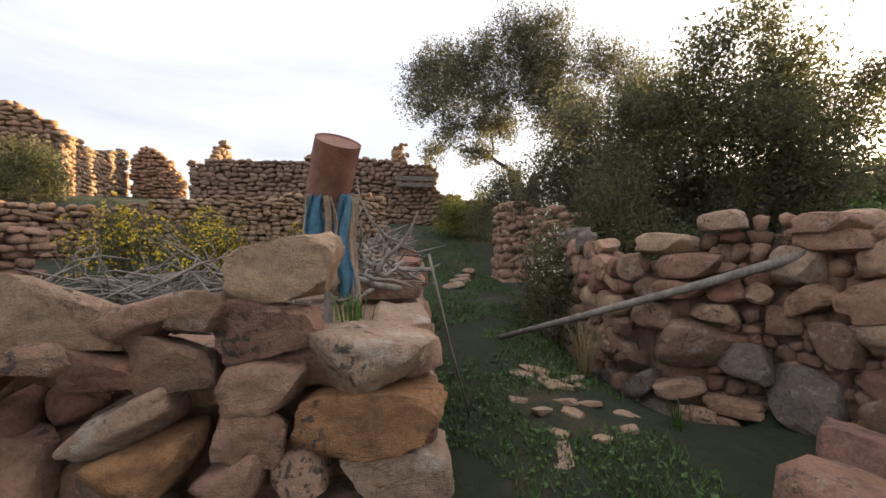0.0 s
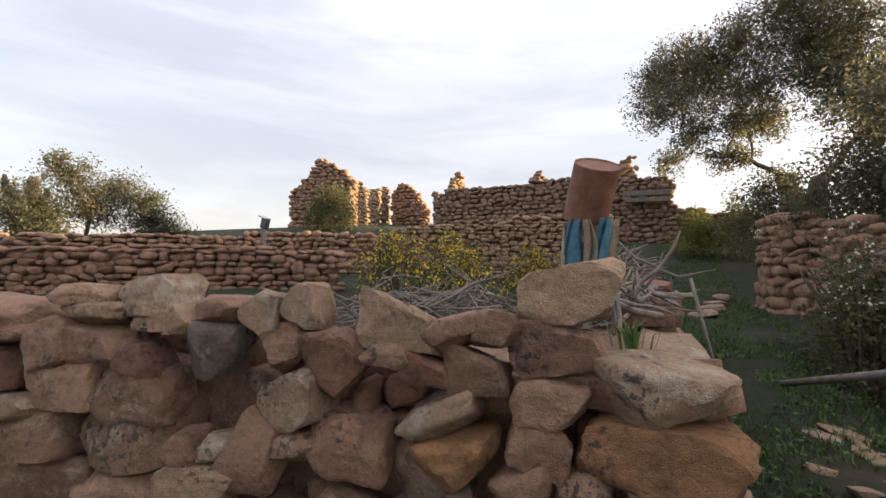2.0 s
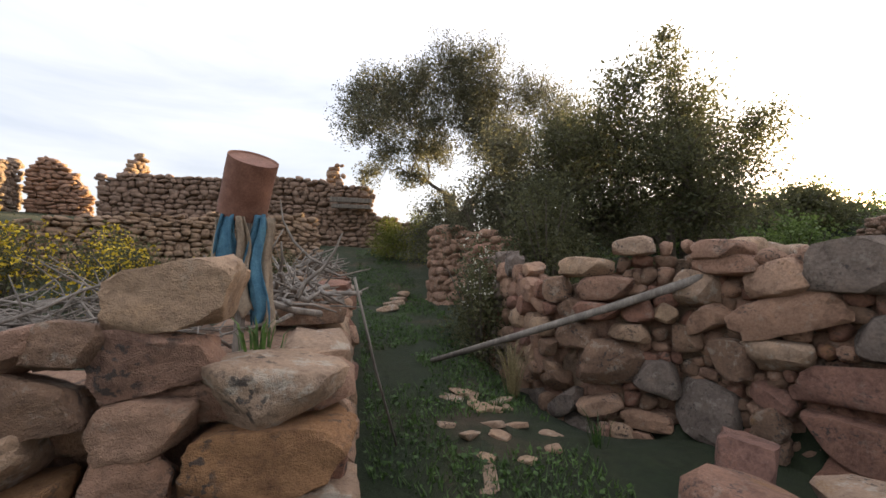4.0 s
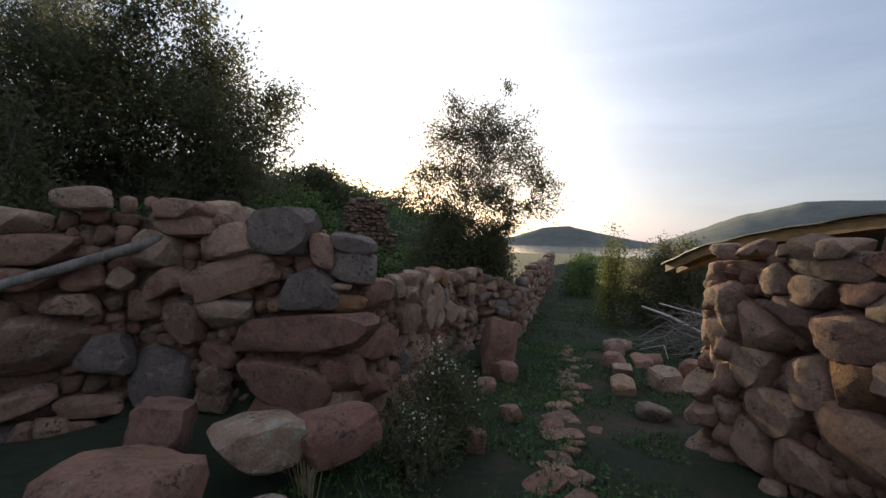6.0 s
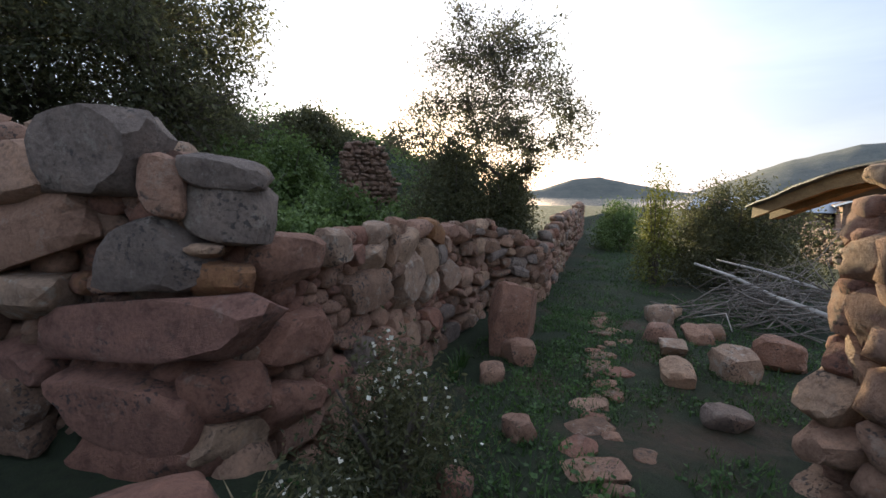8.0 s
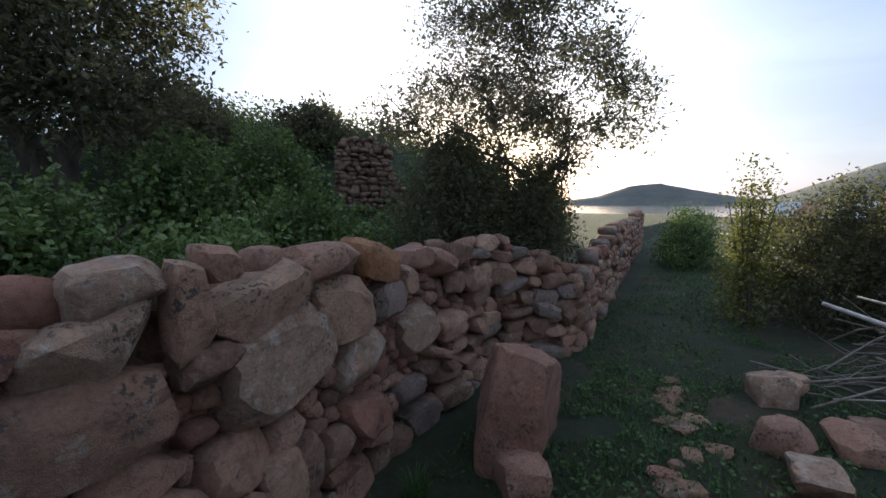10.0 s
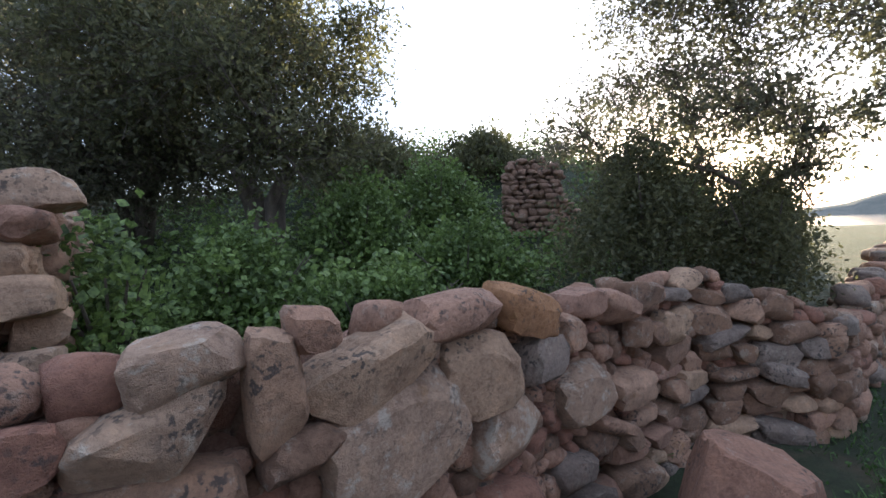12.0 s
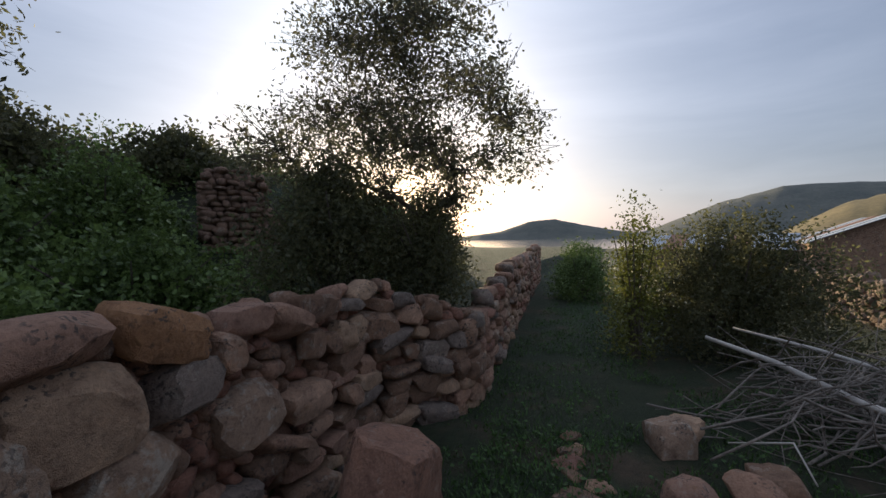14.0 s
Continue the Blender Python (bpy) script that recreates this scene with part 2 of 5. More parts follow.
SOIL, sn, sl, sb = material("grassy_earth", 0.95)
sgeo = sn.new("ShaderNodeNewGeometry")
s1 = noise_tex(sn, sl, 0.9, 6, 0.65, sgeo.outputs["Position"])
s2 = noise_tex(sn, sl, 14.0, 6, 0.7, sgeo.outputs["Position"])
s3 = noise_tex(sn, sl, 90.0, 4, 0.7, sgeo.outputs["Position"])
r1 = ramp(sn, [(0.40, (0.018, 0.032, 0.010)), (0.56, (0.028, 0.038, 0.014)), (0.68, (0.075, 0.055, 0.034))])
sl.new(s1.outputs["Fac"], r1.inputs["Fac"])
r2 = ramp(sn, [(0.3, (0.55, 0.55, 0.5)), (0.7, (1.25, 1.2, 1.1))])
sl.new(s2.outputs["Fac"], r2.inputs["Fac"])
sl.new(mixed(sn, sl, 0.9, r1.outputs[0], r2.outputs[0], "MULTIPLY"), sb.inputs["Base Color"])
sadd = sn.new("ShaderNodeMath")
sadd.operation = "ADD"
sl.new(s2.outputs["Fac"], sadd.inputs[0])
sl.new(s3.outputs["Fac"], sadd.inputs[1])
bumped(sn, sl, sb, sadd.outputs[0], 0.8, 0.04)

WATER, wan, wal, wab = material("lake_water", 0.08)
wab.inputs["Base Color"].default_value = (0.05, 0.07, 0.09, 1)
ripple = noise_tex(wan, wal, 0.6, 4, 0.6, wan.new("ShaderNodeNewGeometry").outputs["Position"])
bumped(wan, wal, wab, ripple.outputs["Fac"], 0.15, 0.1)


# ---- terrain ----
def lane(x):
    return float(np.interp(x, (-60, -4, 0.6, 3, 5.2, 6.5, 30, 70, 160, 230), (0.6, 0.2, 0, -0.12, -0.25, -0.45, -0.45, -0.8, -2.5, -4.5)))


def slope(x, y):
    n = float(np.interp(y, (-300, -40, 1.6, 3.5, 4.9, 10.5, 16.4, 24, 60, 200), (-6, -1.5, 0, 0.33, 0.52, 0.95, 2.45, 3.3, 3.7, 4)))
    return n + max(0.0, min(12.0, -1 - x)) * 0.075 * min(1, max(0, (y + 1) / 5))


# hidden stretch at 27 to 35 degrees is raised to keep sun off the lane
RIDGE_AZ = (-180, 12, 20, 27, 31, 35, 41, 50, 68, 78, 90, 180)
RIDGE_EL = (0, 0, 0.6, 4.0, 4.6, 5.0, 7.6, 9.0, 10.3, 7.0, 4.0, 4.0)


def smooth(a, b, v):
    k = min(1, max(0, (v - a) / (b - a)))
    return k * k * (3 - 2 * k)


WALL_R = [(2.45, 6.5), (2.5, 4.3), (2.75, 3.85), (3.3, 3.45), (3.75, 2.2), (3.95, 1.95), (4.5, 1.95), (5.5, 2.15), (7.2, 2.5), (8.8, 2.6), (9.45, 2.18), (9.85, 1.98), (14, 2.45), (24.5, 3.55)]


def height(x, y):
    base = lane(x)
    left = base + slope(x, y)
    dx, dy = x - 5.5, y - 0.7
    r, az = math.hypot(dx, dy), math.degrees(math.atan2(dy, dx))
    face = float(np.interp(x, (2.5, 3.3, 3.95, 5.5, 8.8, 9.85, 24.5), (6.5, 3.6, 2.1, 2.3, 2.75, 2.2, 3.7)))
    behind = smooth(0.05, 0.5, y - face)
    el = float(np.interp(az, RIDGE_AZ, RIDGE_EL))
    # unseen ground past 13 m is kept low to let sun reach the ruins
    ridge = 1.35 + min(r, 13) * math.tan(radians(el)) + max(0, min(r, 65) - 13) * math.tan(radians(el)) * 0.3 - max(0, r - 150) * 0.02
    right = base + behind * (0.55 + (ridge - 0.55 - base) * smooth(3.2, 12.5, r) * smooth(14, 30, az))
    k = smooth(1.6, 3.4 + 0.15 * max(0, y - 5), x - 0.12 * max(0, y - 6))
    bump = 0.28 * smooth(0.9, 1.9, y) * smooth(1.2, 2.2, x) * (1 - smooth(3.9, 4.6, x)) * (1 - smooth(3.2, 4.2, y))
    return left * (1 - k) + right * k + bump * k


# ---- mesh helpers ----
def mesh_from(name, verts, faces, mat, soft=False):
    me = bpy.data.meshes.new(name)
    me.from_pydata(verts, [], faces)
    me.materials.append(mat)
    if soft:
        me.polygons.foreach_set("use_smooth", [True] * len(me.polygons))
    me.update()
    return me


def part(name, me, parent=None, m=None):
    ob = new(name, me)
    if parent is not None:
        ob.parent = parent
    if m is not None:
        ob.matrix_basis = m
    return ob


def box_mesh(name, sx, sy, sz, mat, bevel=0.01):
    bm = bmesh.new()
    bmesh.ops.create_cube(bm, size=1, matrix=Matrix.Diagonal((sx, sy, sz, 1)))
    bmesh.ops.bevel(bm, geom=bm.edges[:], offset=bevel, segments=1, affect="EDGES")
    me = bpy.data.meshes.new(name)
    bm.to_mesh(me)
    bm.free()
    me.materials.append(mat)
    return me


def tube(points, radii, sides=6):
    """Vertices and faces of a tapered tube along points."""
    vs, fs = [], []
    prev = None
    for i, (p, r) in enumerate(zip(points, radii)):
        p = Vector(p)
        d = (Vector(points[min(i + 1, len(points) - 1)]) - Vector(points[max(i - 1, 0)])).normalized()
        a = d.cross(Vector((0.3, 0.9, 0.2))).normalized() if prev is None else (prev - d * prev.dot(d)).normalized()
        prev = a
        b = d.cross(a)
        vs += [tuple(p + (a * math.cos(q) + b * math.sin(q)) * r) for q in (2 * math.pi * k / sides for k in range(sides))]
        if i:
            o = (i - 1) * sides
            fs += [(o + k, o + (k + 1) % sides, o + sides + (k + 1) % sides, o + sides + k) for k in range(sides)]
    fs.append(tuple(range(sides))[::-1])
    fs.append(tuple(range(len(vs) - sides, len(vs))))
    return vs, fs


def gather(pieces):
    vs, fs = [], []
    for v, f in pieces:
        o = len(vs)
        vs += v
        fs += [tuple(i + o for i in q) for q in f]
    return vs, fs


def leaf_mesh(name, centres, size, mat, rng, aspect=0.45, flat=0.0, fold=0.2):
    """Small folded leaves, four triangles' worth each, at the centres."""
    c = np.asarray(centres, float)
    n = len(c)
    a = rng.normal(size=(n, 3))
    a /= np.linalg.norm(a, axis=1)[:, None]
    b = np.cross(a, rng.normal(size=(n, 3)))
    if flat:
        a[:, 2] *= 1 - flat
        b[:, 2] *= 1 - flat
        a /= np.linalg.norm(a, axis=1)[:, None]
    b /= np.linalg.norm(b, axis=1)[:, None]
    up = np.cross(a, b)
    s = (size * rng.uniform(0.6, 1.35, n))[:, None]
    v = np.stack([c - a * s * 0.5, c + b * s * aspect * 0.5 + up * s * fold * 0.3, c + a * s * 0.5, c - b * s * aspect * 0.5 + up * s * fold * 0.3], 1).reshape(-1, 3)
    me = bpy.data.meshes.new(name)
    me.vertices.add(4 * n)
    me.vertices.foreach_set("co", v.ravel())
    base = np.arange(n)[:, None] * 4
    idx = (base + np.array([0, 1, 2, 0, 2, 3])).ravel()
    me.loops.add(6 * n)
    me.loops.foreach_set("vertex_index", idx.astype(np.int32))
    me.polygons.add(2 * n)
    me.polygons.foreach_set("loop_start", np.arange(0, 6 * n, 3, dtype=np.int32))
    me.update(calc_edges=True)
    me.validate()
    me.materials.append(mat)
    return me


# ---- stones ----
STONE_MESHES = {}


def stone_mesh(variant, level, mat):
    """An irregular quarried stone that fills a unit box: a rounded block cut by flat breaks."""
    key = (variant, level, mat.name)
    if key in STONE_MESHES:
        return STONE_MESHES[key]
    rng = np.random.default_rng(1000 + variant)
    bm = bmesh.new()
    bmesh.ops.create_icosphere(bm, subdivisions=level, radius=1)
    co = np.array([v.co for v in bm.verts])
    p = rng.uniform(6.0, 14.0)
    co /= (np.abs(co) ** p).sum(1)[:, None] ** (1 / p)
    co *= 0.5
    # tapered and sheared, so that no two outlines are alike
    co[:, 0] *= 1 + rng.uniform(-0.2, 0.2) * co[:, 2] * 2
    co[:, 2] *= 1 + rng.uniform(-0.25, 0.25) * co[:, 0] * 2
    co[:, 0] += rng.uniform(-0.25, 0.25) * co[:, 2]
    axes = [s * np.eye(3)[k] for k in range(3) for s in (-1, 1)]
    for cut in range(6 + int(rng.integers(6, 11))):
        d = axes[cut] + rng.normal(0, 0.16, 3) if cut < 6 else rng.normal(size=3)
        d /= np.linalg.norm(d)
        reach = (co @ d).max() * (rng.uniform(0.82, 0.93) if cut < 6 else rng.uniform(0.70, 0.90))
        over = np.clip(co @ d - reach, 0, None)
        co -= over[:, None] * d
    if level > 2:
        off = rng.uniform(0, 50, 3)
        for i, q in enumerate(co):
            w = Vector(q * 2.6 + off)
            k = noise.noise(w) * 0.034 + noise.noise(w * 2.7) * 0.026 + (noise.noise(w * 7) * 0.012 if level > 3 else 0)
            co[i] = q * (1 + k * 2)
    lo, hi = co.min(0), co.max(0)
    co = (co - (lo + hi) / 2) / (hi - lo)
    for v, q in zip(bm.verts, co):
        v.co = q
    for f in bm.faces:
        f.smooth = True
    me = bpy.data.meshes.new("stone")
    bm.to_mesh(me)
    bm.free()
    me.materials.append(mat)
    me.set_sharp_from_angle(angle=radians(27 if level > 2 else 30))
    STONE_MESHES[key] = me
    return me


def along(line, u):
    for a, b in zip(line[:-1], line[1:]):
        d = Vector((b[0] - a[0], b[1] - a[1]))
        if u <= d.length or b is line[-1]:
            t = d.normalized()
            return Vector(a) + t * u, t
        u -= d.length


def length(line):
    return sum((Vector(b) - Vector(a)).length for a, b in zip(line[:-1], line[1:]))


def marks(line):
    out = [0.0]
    for a, b in zip(line[:-1], line[1:]):
        out.append(out[-1] + (Vector(b) - Vector(a)).length)
    return out


def core(name, line, tops, mat, thick, sink=0.3, inset=0.21):
    """The packed inside of a dry stone wall."""
    vs, fs = [], []
    ms = marks(line)
    us = sorted(set([ms[0] + inset] + ms[1:-1] + [ms[-1] - inset] + list(np.arange(0.4, ms[-1] - 0.2, 0.4))))
    for u in us:
        p, t = along(line, u)
        n = Vector((t.y, -t.x))
        z = float(np.interp(u, ms, tops))
        f, b = p - n * inset, p - n * (thick - inset * 0.5)
        lo = min(height(f.x, f.y), height(b.x, b.y)) - sink
        wob = 0.03 * noise.noise(Vector((u * 3, z, 0)))
        vs += [(f.x, f.y, lo), (f.x, f.y, z - 0.13 + wob), (b.x, b.y, z - 0.13 - wob), (b.x, b.y, lo)]
    for i in range(len(us) - 1):
        o = i * 4
        fs += [(o + k, o + (k + 1) % 4, o + 4 + (k + 1) % 4, o + 4 + k) for k in range(4)]
    fs += [(3, 2, 1, 0), (len(vs) - 4, len(vs) - 3, len(vs) - 2, len(vs) - 1)]
    return new(name, mesh_from(name, vs, fs, mat))




class Wall:
    def __init__(self, name, line, tops, thick, label, mat=RUBBLE):
        self.line, self.tops, self.thick, self.taken, self.spots = line, tops, thick, [], []
        self.ms = marks(line)
        self.ob = tagged(core(name, line, tops, mat, thick), label, "stone wall", "", "structure")
        self.bulk, self.slack = [], 0.88

    def matrix(self, u, z, w, d, h, turn, out=0.0, yaw=0.0, tip=0.0):
        p, t = along(self.line, u)
        n = Vector((t.y, -t.x))
        c = p - n * (d * 0.5 - out)
        rot = Matrix.Rotation(math.atan2(t.y, t.x) + yaw, 4, "Z") @ Matrix.Rotation(radians(turn), 4, "Y") @ Matrix.Rotation(tip, 4, "X")
        return Matrix.Translation((c.x, c.y, z)) @ rot @ Matrix.Diagonal((w, d, h, 1))

    def put(self, u, z, w, h, turn, mat, rng, level=3, d=None, out=0.0, as_part=True):
        d = d or min(self.thick * 0.8, max(0.16, 0.75 * w))
        m = self.matrix(u, z, w, d, h, turn, out, rng.normal(0, 0.08), rng.normal(0, 0.07))
        me = stone_mesh(int(rng.integers(0, 14 if level > 2 else 8)), level, mat)
        if as_part:
            part("stone", me, self.ob, m)
        else:
            self.bulk.append((me, m))

    def free(self, u, z, w, h):
        return all(abs(u - a) > 0.5 * (w + b) * self.slack or abs(z - c) > 0.5 * (h + d) * self.slack for a, c, b, d in self.taken)

    def fill(self, size, course, u0=0, u1=None, seed=1, level=3, parts=True, mats=STONES, rough=1.0, lean=11, cap=True, sunk=0.0):
        rng = np.random.default_rng(seed)
        u1 = self.ms[-1] if u1 is None else u1
        us = np.linspace(u0, u1, 30)
        low = min(height(*along(self.line, u)[0]) for u in us) - 0.05
        high = max(float(np.interp(u, self.ms, self.tops)) for u in us)
        z = low
        while z < high:
            h = course * rng.uniform(0.75, 1.3)
            u = u0 + rng.uniform(-0.5, 0) * size
            while u < u1:
                w = size * rng.uniform(0.55, 1.5)
                hh = h * rng.uniform(0.8, 1.35)
                c, top = u + w / 2, float(np.interp(u + w / 2, self.ms, self.tops))
                zz = z + h / 2 + rng.normal(0, 0.14) * h
                p = along(self.line, max(0, c))[0]
                if u0 - 0.1 < c < u1 + 0.1 and zz + 0.2 * h < top and zz + h > height(p.x, p.y) and self.free(c, zz, w, hh):
                    mat = mats[int(rng.integers(len(mats)))]
                    last = zz + 1.1 * h > top
                    self.spots.append((c, zz, w, hh))
                    self.put(c, zz, w * 1.08, hh * 1.10, rng.normal(0, lean), mat, rng, level, (self.thick * rng.uniform(0.6, 0.95) if last and cap else None), rng.normal(0.005, 0.03) * rough - sunk, parts)
                u += w
            z += h
        if cap:
            self.back(size, course, u0, u1, rng)

    def back(self, size, course, u0, u1, rng):
        """The far face and the crown, in smaller rubble."""
        u = u0
        while u < u1:
            w = size * rng.uniform(0.7, 1.4)
            top = float(np.interp(u, self.ms, self.tops))
            p, t = along(self.line, max(0, u))
            z = height(p.x, p.y) + 0.1
            while z < top - 0.16:
                h = course * rng.uniform(0.8, 1.4)
                d = 0.2
                m = self.matrix(u, z, w * 1.1, d, h * 1.15, rng.normal(0, 8), -self.thick + 0.2)
                self.bulk.append((stone_mesh(int(rng.integers(0, 8)), 2, RUBBLE), m))
                z += h
            u += w

    def close(self):
        if self.bulk:
            join_stones("rubble", self.bulk, self.ob)


def join_stones(name, items, parent):
    """Many stones joined into one mesh."""
    groups = {}
    for me, m in items:
        groups.setdefault(me.materials[0].name, []).append((me, m))
    for mats in groups.values():
        vs, fs, o = [], [], 0
        for me, m in mats:
            co = np.empty(len(me.vertices) * 3)
            me.vertices.foreach_get("co", co)
            co = co.reshape(-1, 3) @ np.array(m.to_3x3()).T + np.array(m.translation)
            ix = np.empty(len(me.loops), np.int32)
            me.loops.foreach_get("vertex_index", ix)
            vs.append(co)
            fs.append(ix + o)
            o += len(co)
        v, f = np.concatenate(vs), np.concatenate(fs)
        out = bpy.data.meshes.new(name)
        out.vertices.add(len(v))
        out.vertices.foreach_set("co", v.ravel())
        out.loops.add(len(f))
        out.loops.foreach_set("vertex_index", f)
        out.polygons.add(len(f) // 3)
        out.polygons.foreach_set("loop_start", np.arange(0, len(f), 3, dtype=np.int32))
        out.update(calc_edges=True)
        out.materials.append(mats[0][0].materials[0])
        ob = part(name, out, parent)
        tagged(ob, kind="stuff")


# ---- ground, lake, far hills ----
def grid_axis(lo, hi, fine_lo, fine_hi, step):
    out = list(np.arange(fine_lo, fine_hi, step))
    s, x = step, fine_hi
    while x < hi:
        out.append(x)
        s *= 1.16
        x += s
    out.append(hi)
    s, x, pre = step, fine_lo, []
    while x > lo:
        s *= 1.16
        x -= s
        pre.append(max(x, lo))
    return pre[::-1] + out


gx = grid_axis(-2600, 2900, -6, 16, 0.2)
gy = grid_axis(-2600, 2900, -4, 14, 0.2)
gverts = [(x, y, height(x, y) + (0.03 * noise.noise(Vector((x * 2, y * 2, 0))) + 0.015 * noise.noise(Vector((x * 7, y * 7, 3))) if abs(x) < 40 and abs(y) < 40 else 0)) for y in gy for x in gx]
nx = len(gx)
gfaces = [(j * nx + i, j * nx + i + 1, (j + 1) * nx + i + 1, (j + 1) * nx + i) for j in range(len(gy) - 1) for i in range(nx - 1)]
tagged(new("ground", mesh_from("ground", gverts, gfaces, SOIL, True)), "grassy earth and trodden path on a hillside", "ground", "", "structure")

LAKE_Z = -3.0
tagged(new("water", mesh_from("water", [(150, -900, LAKE_Z), (2600, -900, LAKE_Z), (2600, 900, LAKE_Z), (150, 900, LAKE_Z)], [(0, 1, 2, 3)], WATER)), "calm grey lake under an evening sky", "lake", "", "structure")


def far_hill(name, azs, els, dist, deep, mat, label):
    vs, cols, rows = [], 60, 8
    for i in range(cols + 1):
        az = azs[0] + (azs[-1] - azs[0]) * i / cols
        top = 1.35 + dist * math.tan(radians(float(np.interp(az, azs, els)))) * (1 + 0.05 * noise.noise(Vector((az * 1.3, dist, 0))))
        for j in range(rows + 1):
            k = j / rows
            r = dist - deep * (1 - k)
            z = -4 + (top + 4) * math.sin(k * math.pi / 2) ** 1.3 * (1 + 0.12 * (1 - k) * noise.noise(Vector((az * 0.6, k * 4, dist))))
            vs.append((5.5 + r * math.cos(radians(az)), 0.7 + r * math.sin(radians(az)), z))
    fs = [(i * (rows + 1) + j, (i + 1) * (rows + 1) + j, (i + 1) * (rows + 1) + j + 1, i * (rows + 1) + j + 1) for i in range(cols) for j in range(rows)]
    return tagged(new(name, mesh_from(name, vs, fs, mat, True)), label, "hill", "", "structure")


far_hill("backdrop", (-5, -1, 3, 7, 10, 14, 20), (0.3, 0.8, 1.6, 2.5, 2.2, 0.9, 0.2), 1700, 300, FARHILL, "low scrubby headland across the lake")
far_hill("backdrop", (-60, -45, -32, -24, -18, -12, -7, -3), (3, 4, 4.3, 4.8, 5.1, 3.8, 1.8, 0.3), 1300, 500, FARHILL, "long scrub-covered hill across the lake")
far_hill("backdrop", (-60, -40, -28, -22, -17), (5.5, 5.0, 4.4, 3.0, 0.2), 380, 150, FIELD, "dry grassy hillside lit by low sun")

# ---- walls ----
WALL_A = [(-4.5, -0.3), (-1.9, 0.85), (-0.6, 1.33), (0.2, 1.5), (0.62, 1.52)]
WALL_H = [(6.6, -1.6), (5.85, -0.53), (4.2, -1.27), (2.6, -2.0), (1.5, -3.0)]
A = Wall("stone_wall", WALL_A, (1.35, 1.36, 1.38, 1.30, 1.22), 0.45, "waist-high dry stone wall of pink sandstone blocks")
R = Wall("stone_wall", WALL_R, (1.9, 1.45, 1.55, 1.72, 1.58, 1.32, 1.14, 1.12, 1.02, 1.02, 0.74, 0.56, 0.88, 1.08), 0.36, "tumbledown dry stone wall of mixed sandstone")
H = Wall("stone_wall", WALL_H, (1.35, 1.40, 1.48, 1.5, 1.5), 0.5, "dry stone hut wall of rounded pink stones")
prng = np.random.default_rng(7)


def stone_at(wall, u, z, w, h, turn, mat):
    wall.taken.append((u, z, w, h))
    wall.put(u, z, w * 1.08, h * 1.08, turn, mat, prng, 4 if wall is A else 3, None, 0.03)


stone_at(A, 5.30, 1.16, 0.36, 0.17, 4, PALE)
stone_at(A, 5.30, 1.00, 0.41, 0.17, 2, ORANGE)
stone_at(A, 5.38, 0.85, 0.29, 0.17, 0, PALE)
stone_at(A, 5.04, 1.26, 0.29, 0.16, -3, PINK)
stone_at(A, 5.07, 1.42, 0.30, 0.16, -8, TAN)
stone_at(A, 5.03, 1.11, 0.21, 0.14, 0, PINK)
stone_at(A, 5.00, 0.99, 0.20, 0.17, 30, PINK)
stone_at(A, 4.82, 1.18, 0.20, 0.14, 5, BROWN)
stone_at(A, 4.72, 1.03, 0.28, 0.12, -30, PALE)
stone_at(A, 4.76, 0.92, 0.27, 0.15, -15, ORANGE)
stone_at(A, 4.57, 1.30, 0.28, 0.17, 10, TAN)
stone_at(A, 4.75, 1.29, 0.18, 0.11, -20, PINK)
stone_at(A, 4.88, 1.31, 0.15, 0.11, 0, BROWN)
stone_at(A, 5.12, 0.88, 0.14, 0.13, 0, PINK)
stone_at(A, 4.97, 0.87, 0.20, 0.13, -30, PINK)
stone_at(A, 4.67, 1.18, 0.18, 0.09, 10, RED)
stone_at(A, 4.55, 1.22, 0.18, 0.08, 0, PINK)
stone_at(A, 4.37, 1.21, 0.20, 0.21, -30, PINK)
stone_at(A, 4.23, 1.06, 0.23, 0.17, -20, PALE)
stone_at(A, 4.41, 0.93, 0.27, 0.19, 0, PINK)
stone_at(A, 4.11, 0.88, 0.20, 0.26, 30, PINK)
stone_at(A, 4.25, 0.91, 0.16, 0.10, 0, PINK)
stone_at(A, 3.96, 1.21, 0.21, 0.20, 0, GREY)
stone_at(A, 4.12, 1.33, 0.15, 0.15, 20, PALE)
stone_at(A, 4.26, 1.36, 0.14, 0.15, 5, PALE)
stone_at(A, 3.73, 1.38, 0.24, 0.15, 0, PALE)
stone_at(A, 3.98, 1.34, 0.15, 0.10, 0, PINK)
stone_at(A, 3.80, 1.30, 0.26, 0.10, -5, TAN)
stone_at(A, 4.21, 1.23, 0.15, 0.14, -30, PINK)
stone_at(A, 3.56, 1.21, 0.25, 0.15, 0, PINK)
stone_at(A, 3.69, 1.17, 0.15, 0.12, 0, RED)
stone_at(A, 3.66, 1.06, 0.31, 0.19, 0, BROWN)
stone_at(A, 3.43, 1.09, 0.26, 0.17, 0, PINK)
stone_at(A, 3.66, 0.91, 0.35, 0.24, 0, BROWN)
stone_at(A, 3.87, 0.89, 0.13, 0.11, 0, PINK)
stone_at(A, 3.99, 0.89, 0.13, 0.09, 0, PALE)
stone_at(A, 3.91, 0.78, 0.28, 0.15, 0, TAN)
stone_at(A, 3.63, 0.74, 0.32, 0.12, 0, PINK)
stone_at(A, 3.34, 0.74, 0.51, 0.22, 0, BROWN)
stone_at(A, 3.30, 0.90, 0.33, 0.18, -10, BROWN)
stone_at(A, 3.38, 1.21, 0.20, 0.18, -30, PINK)
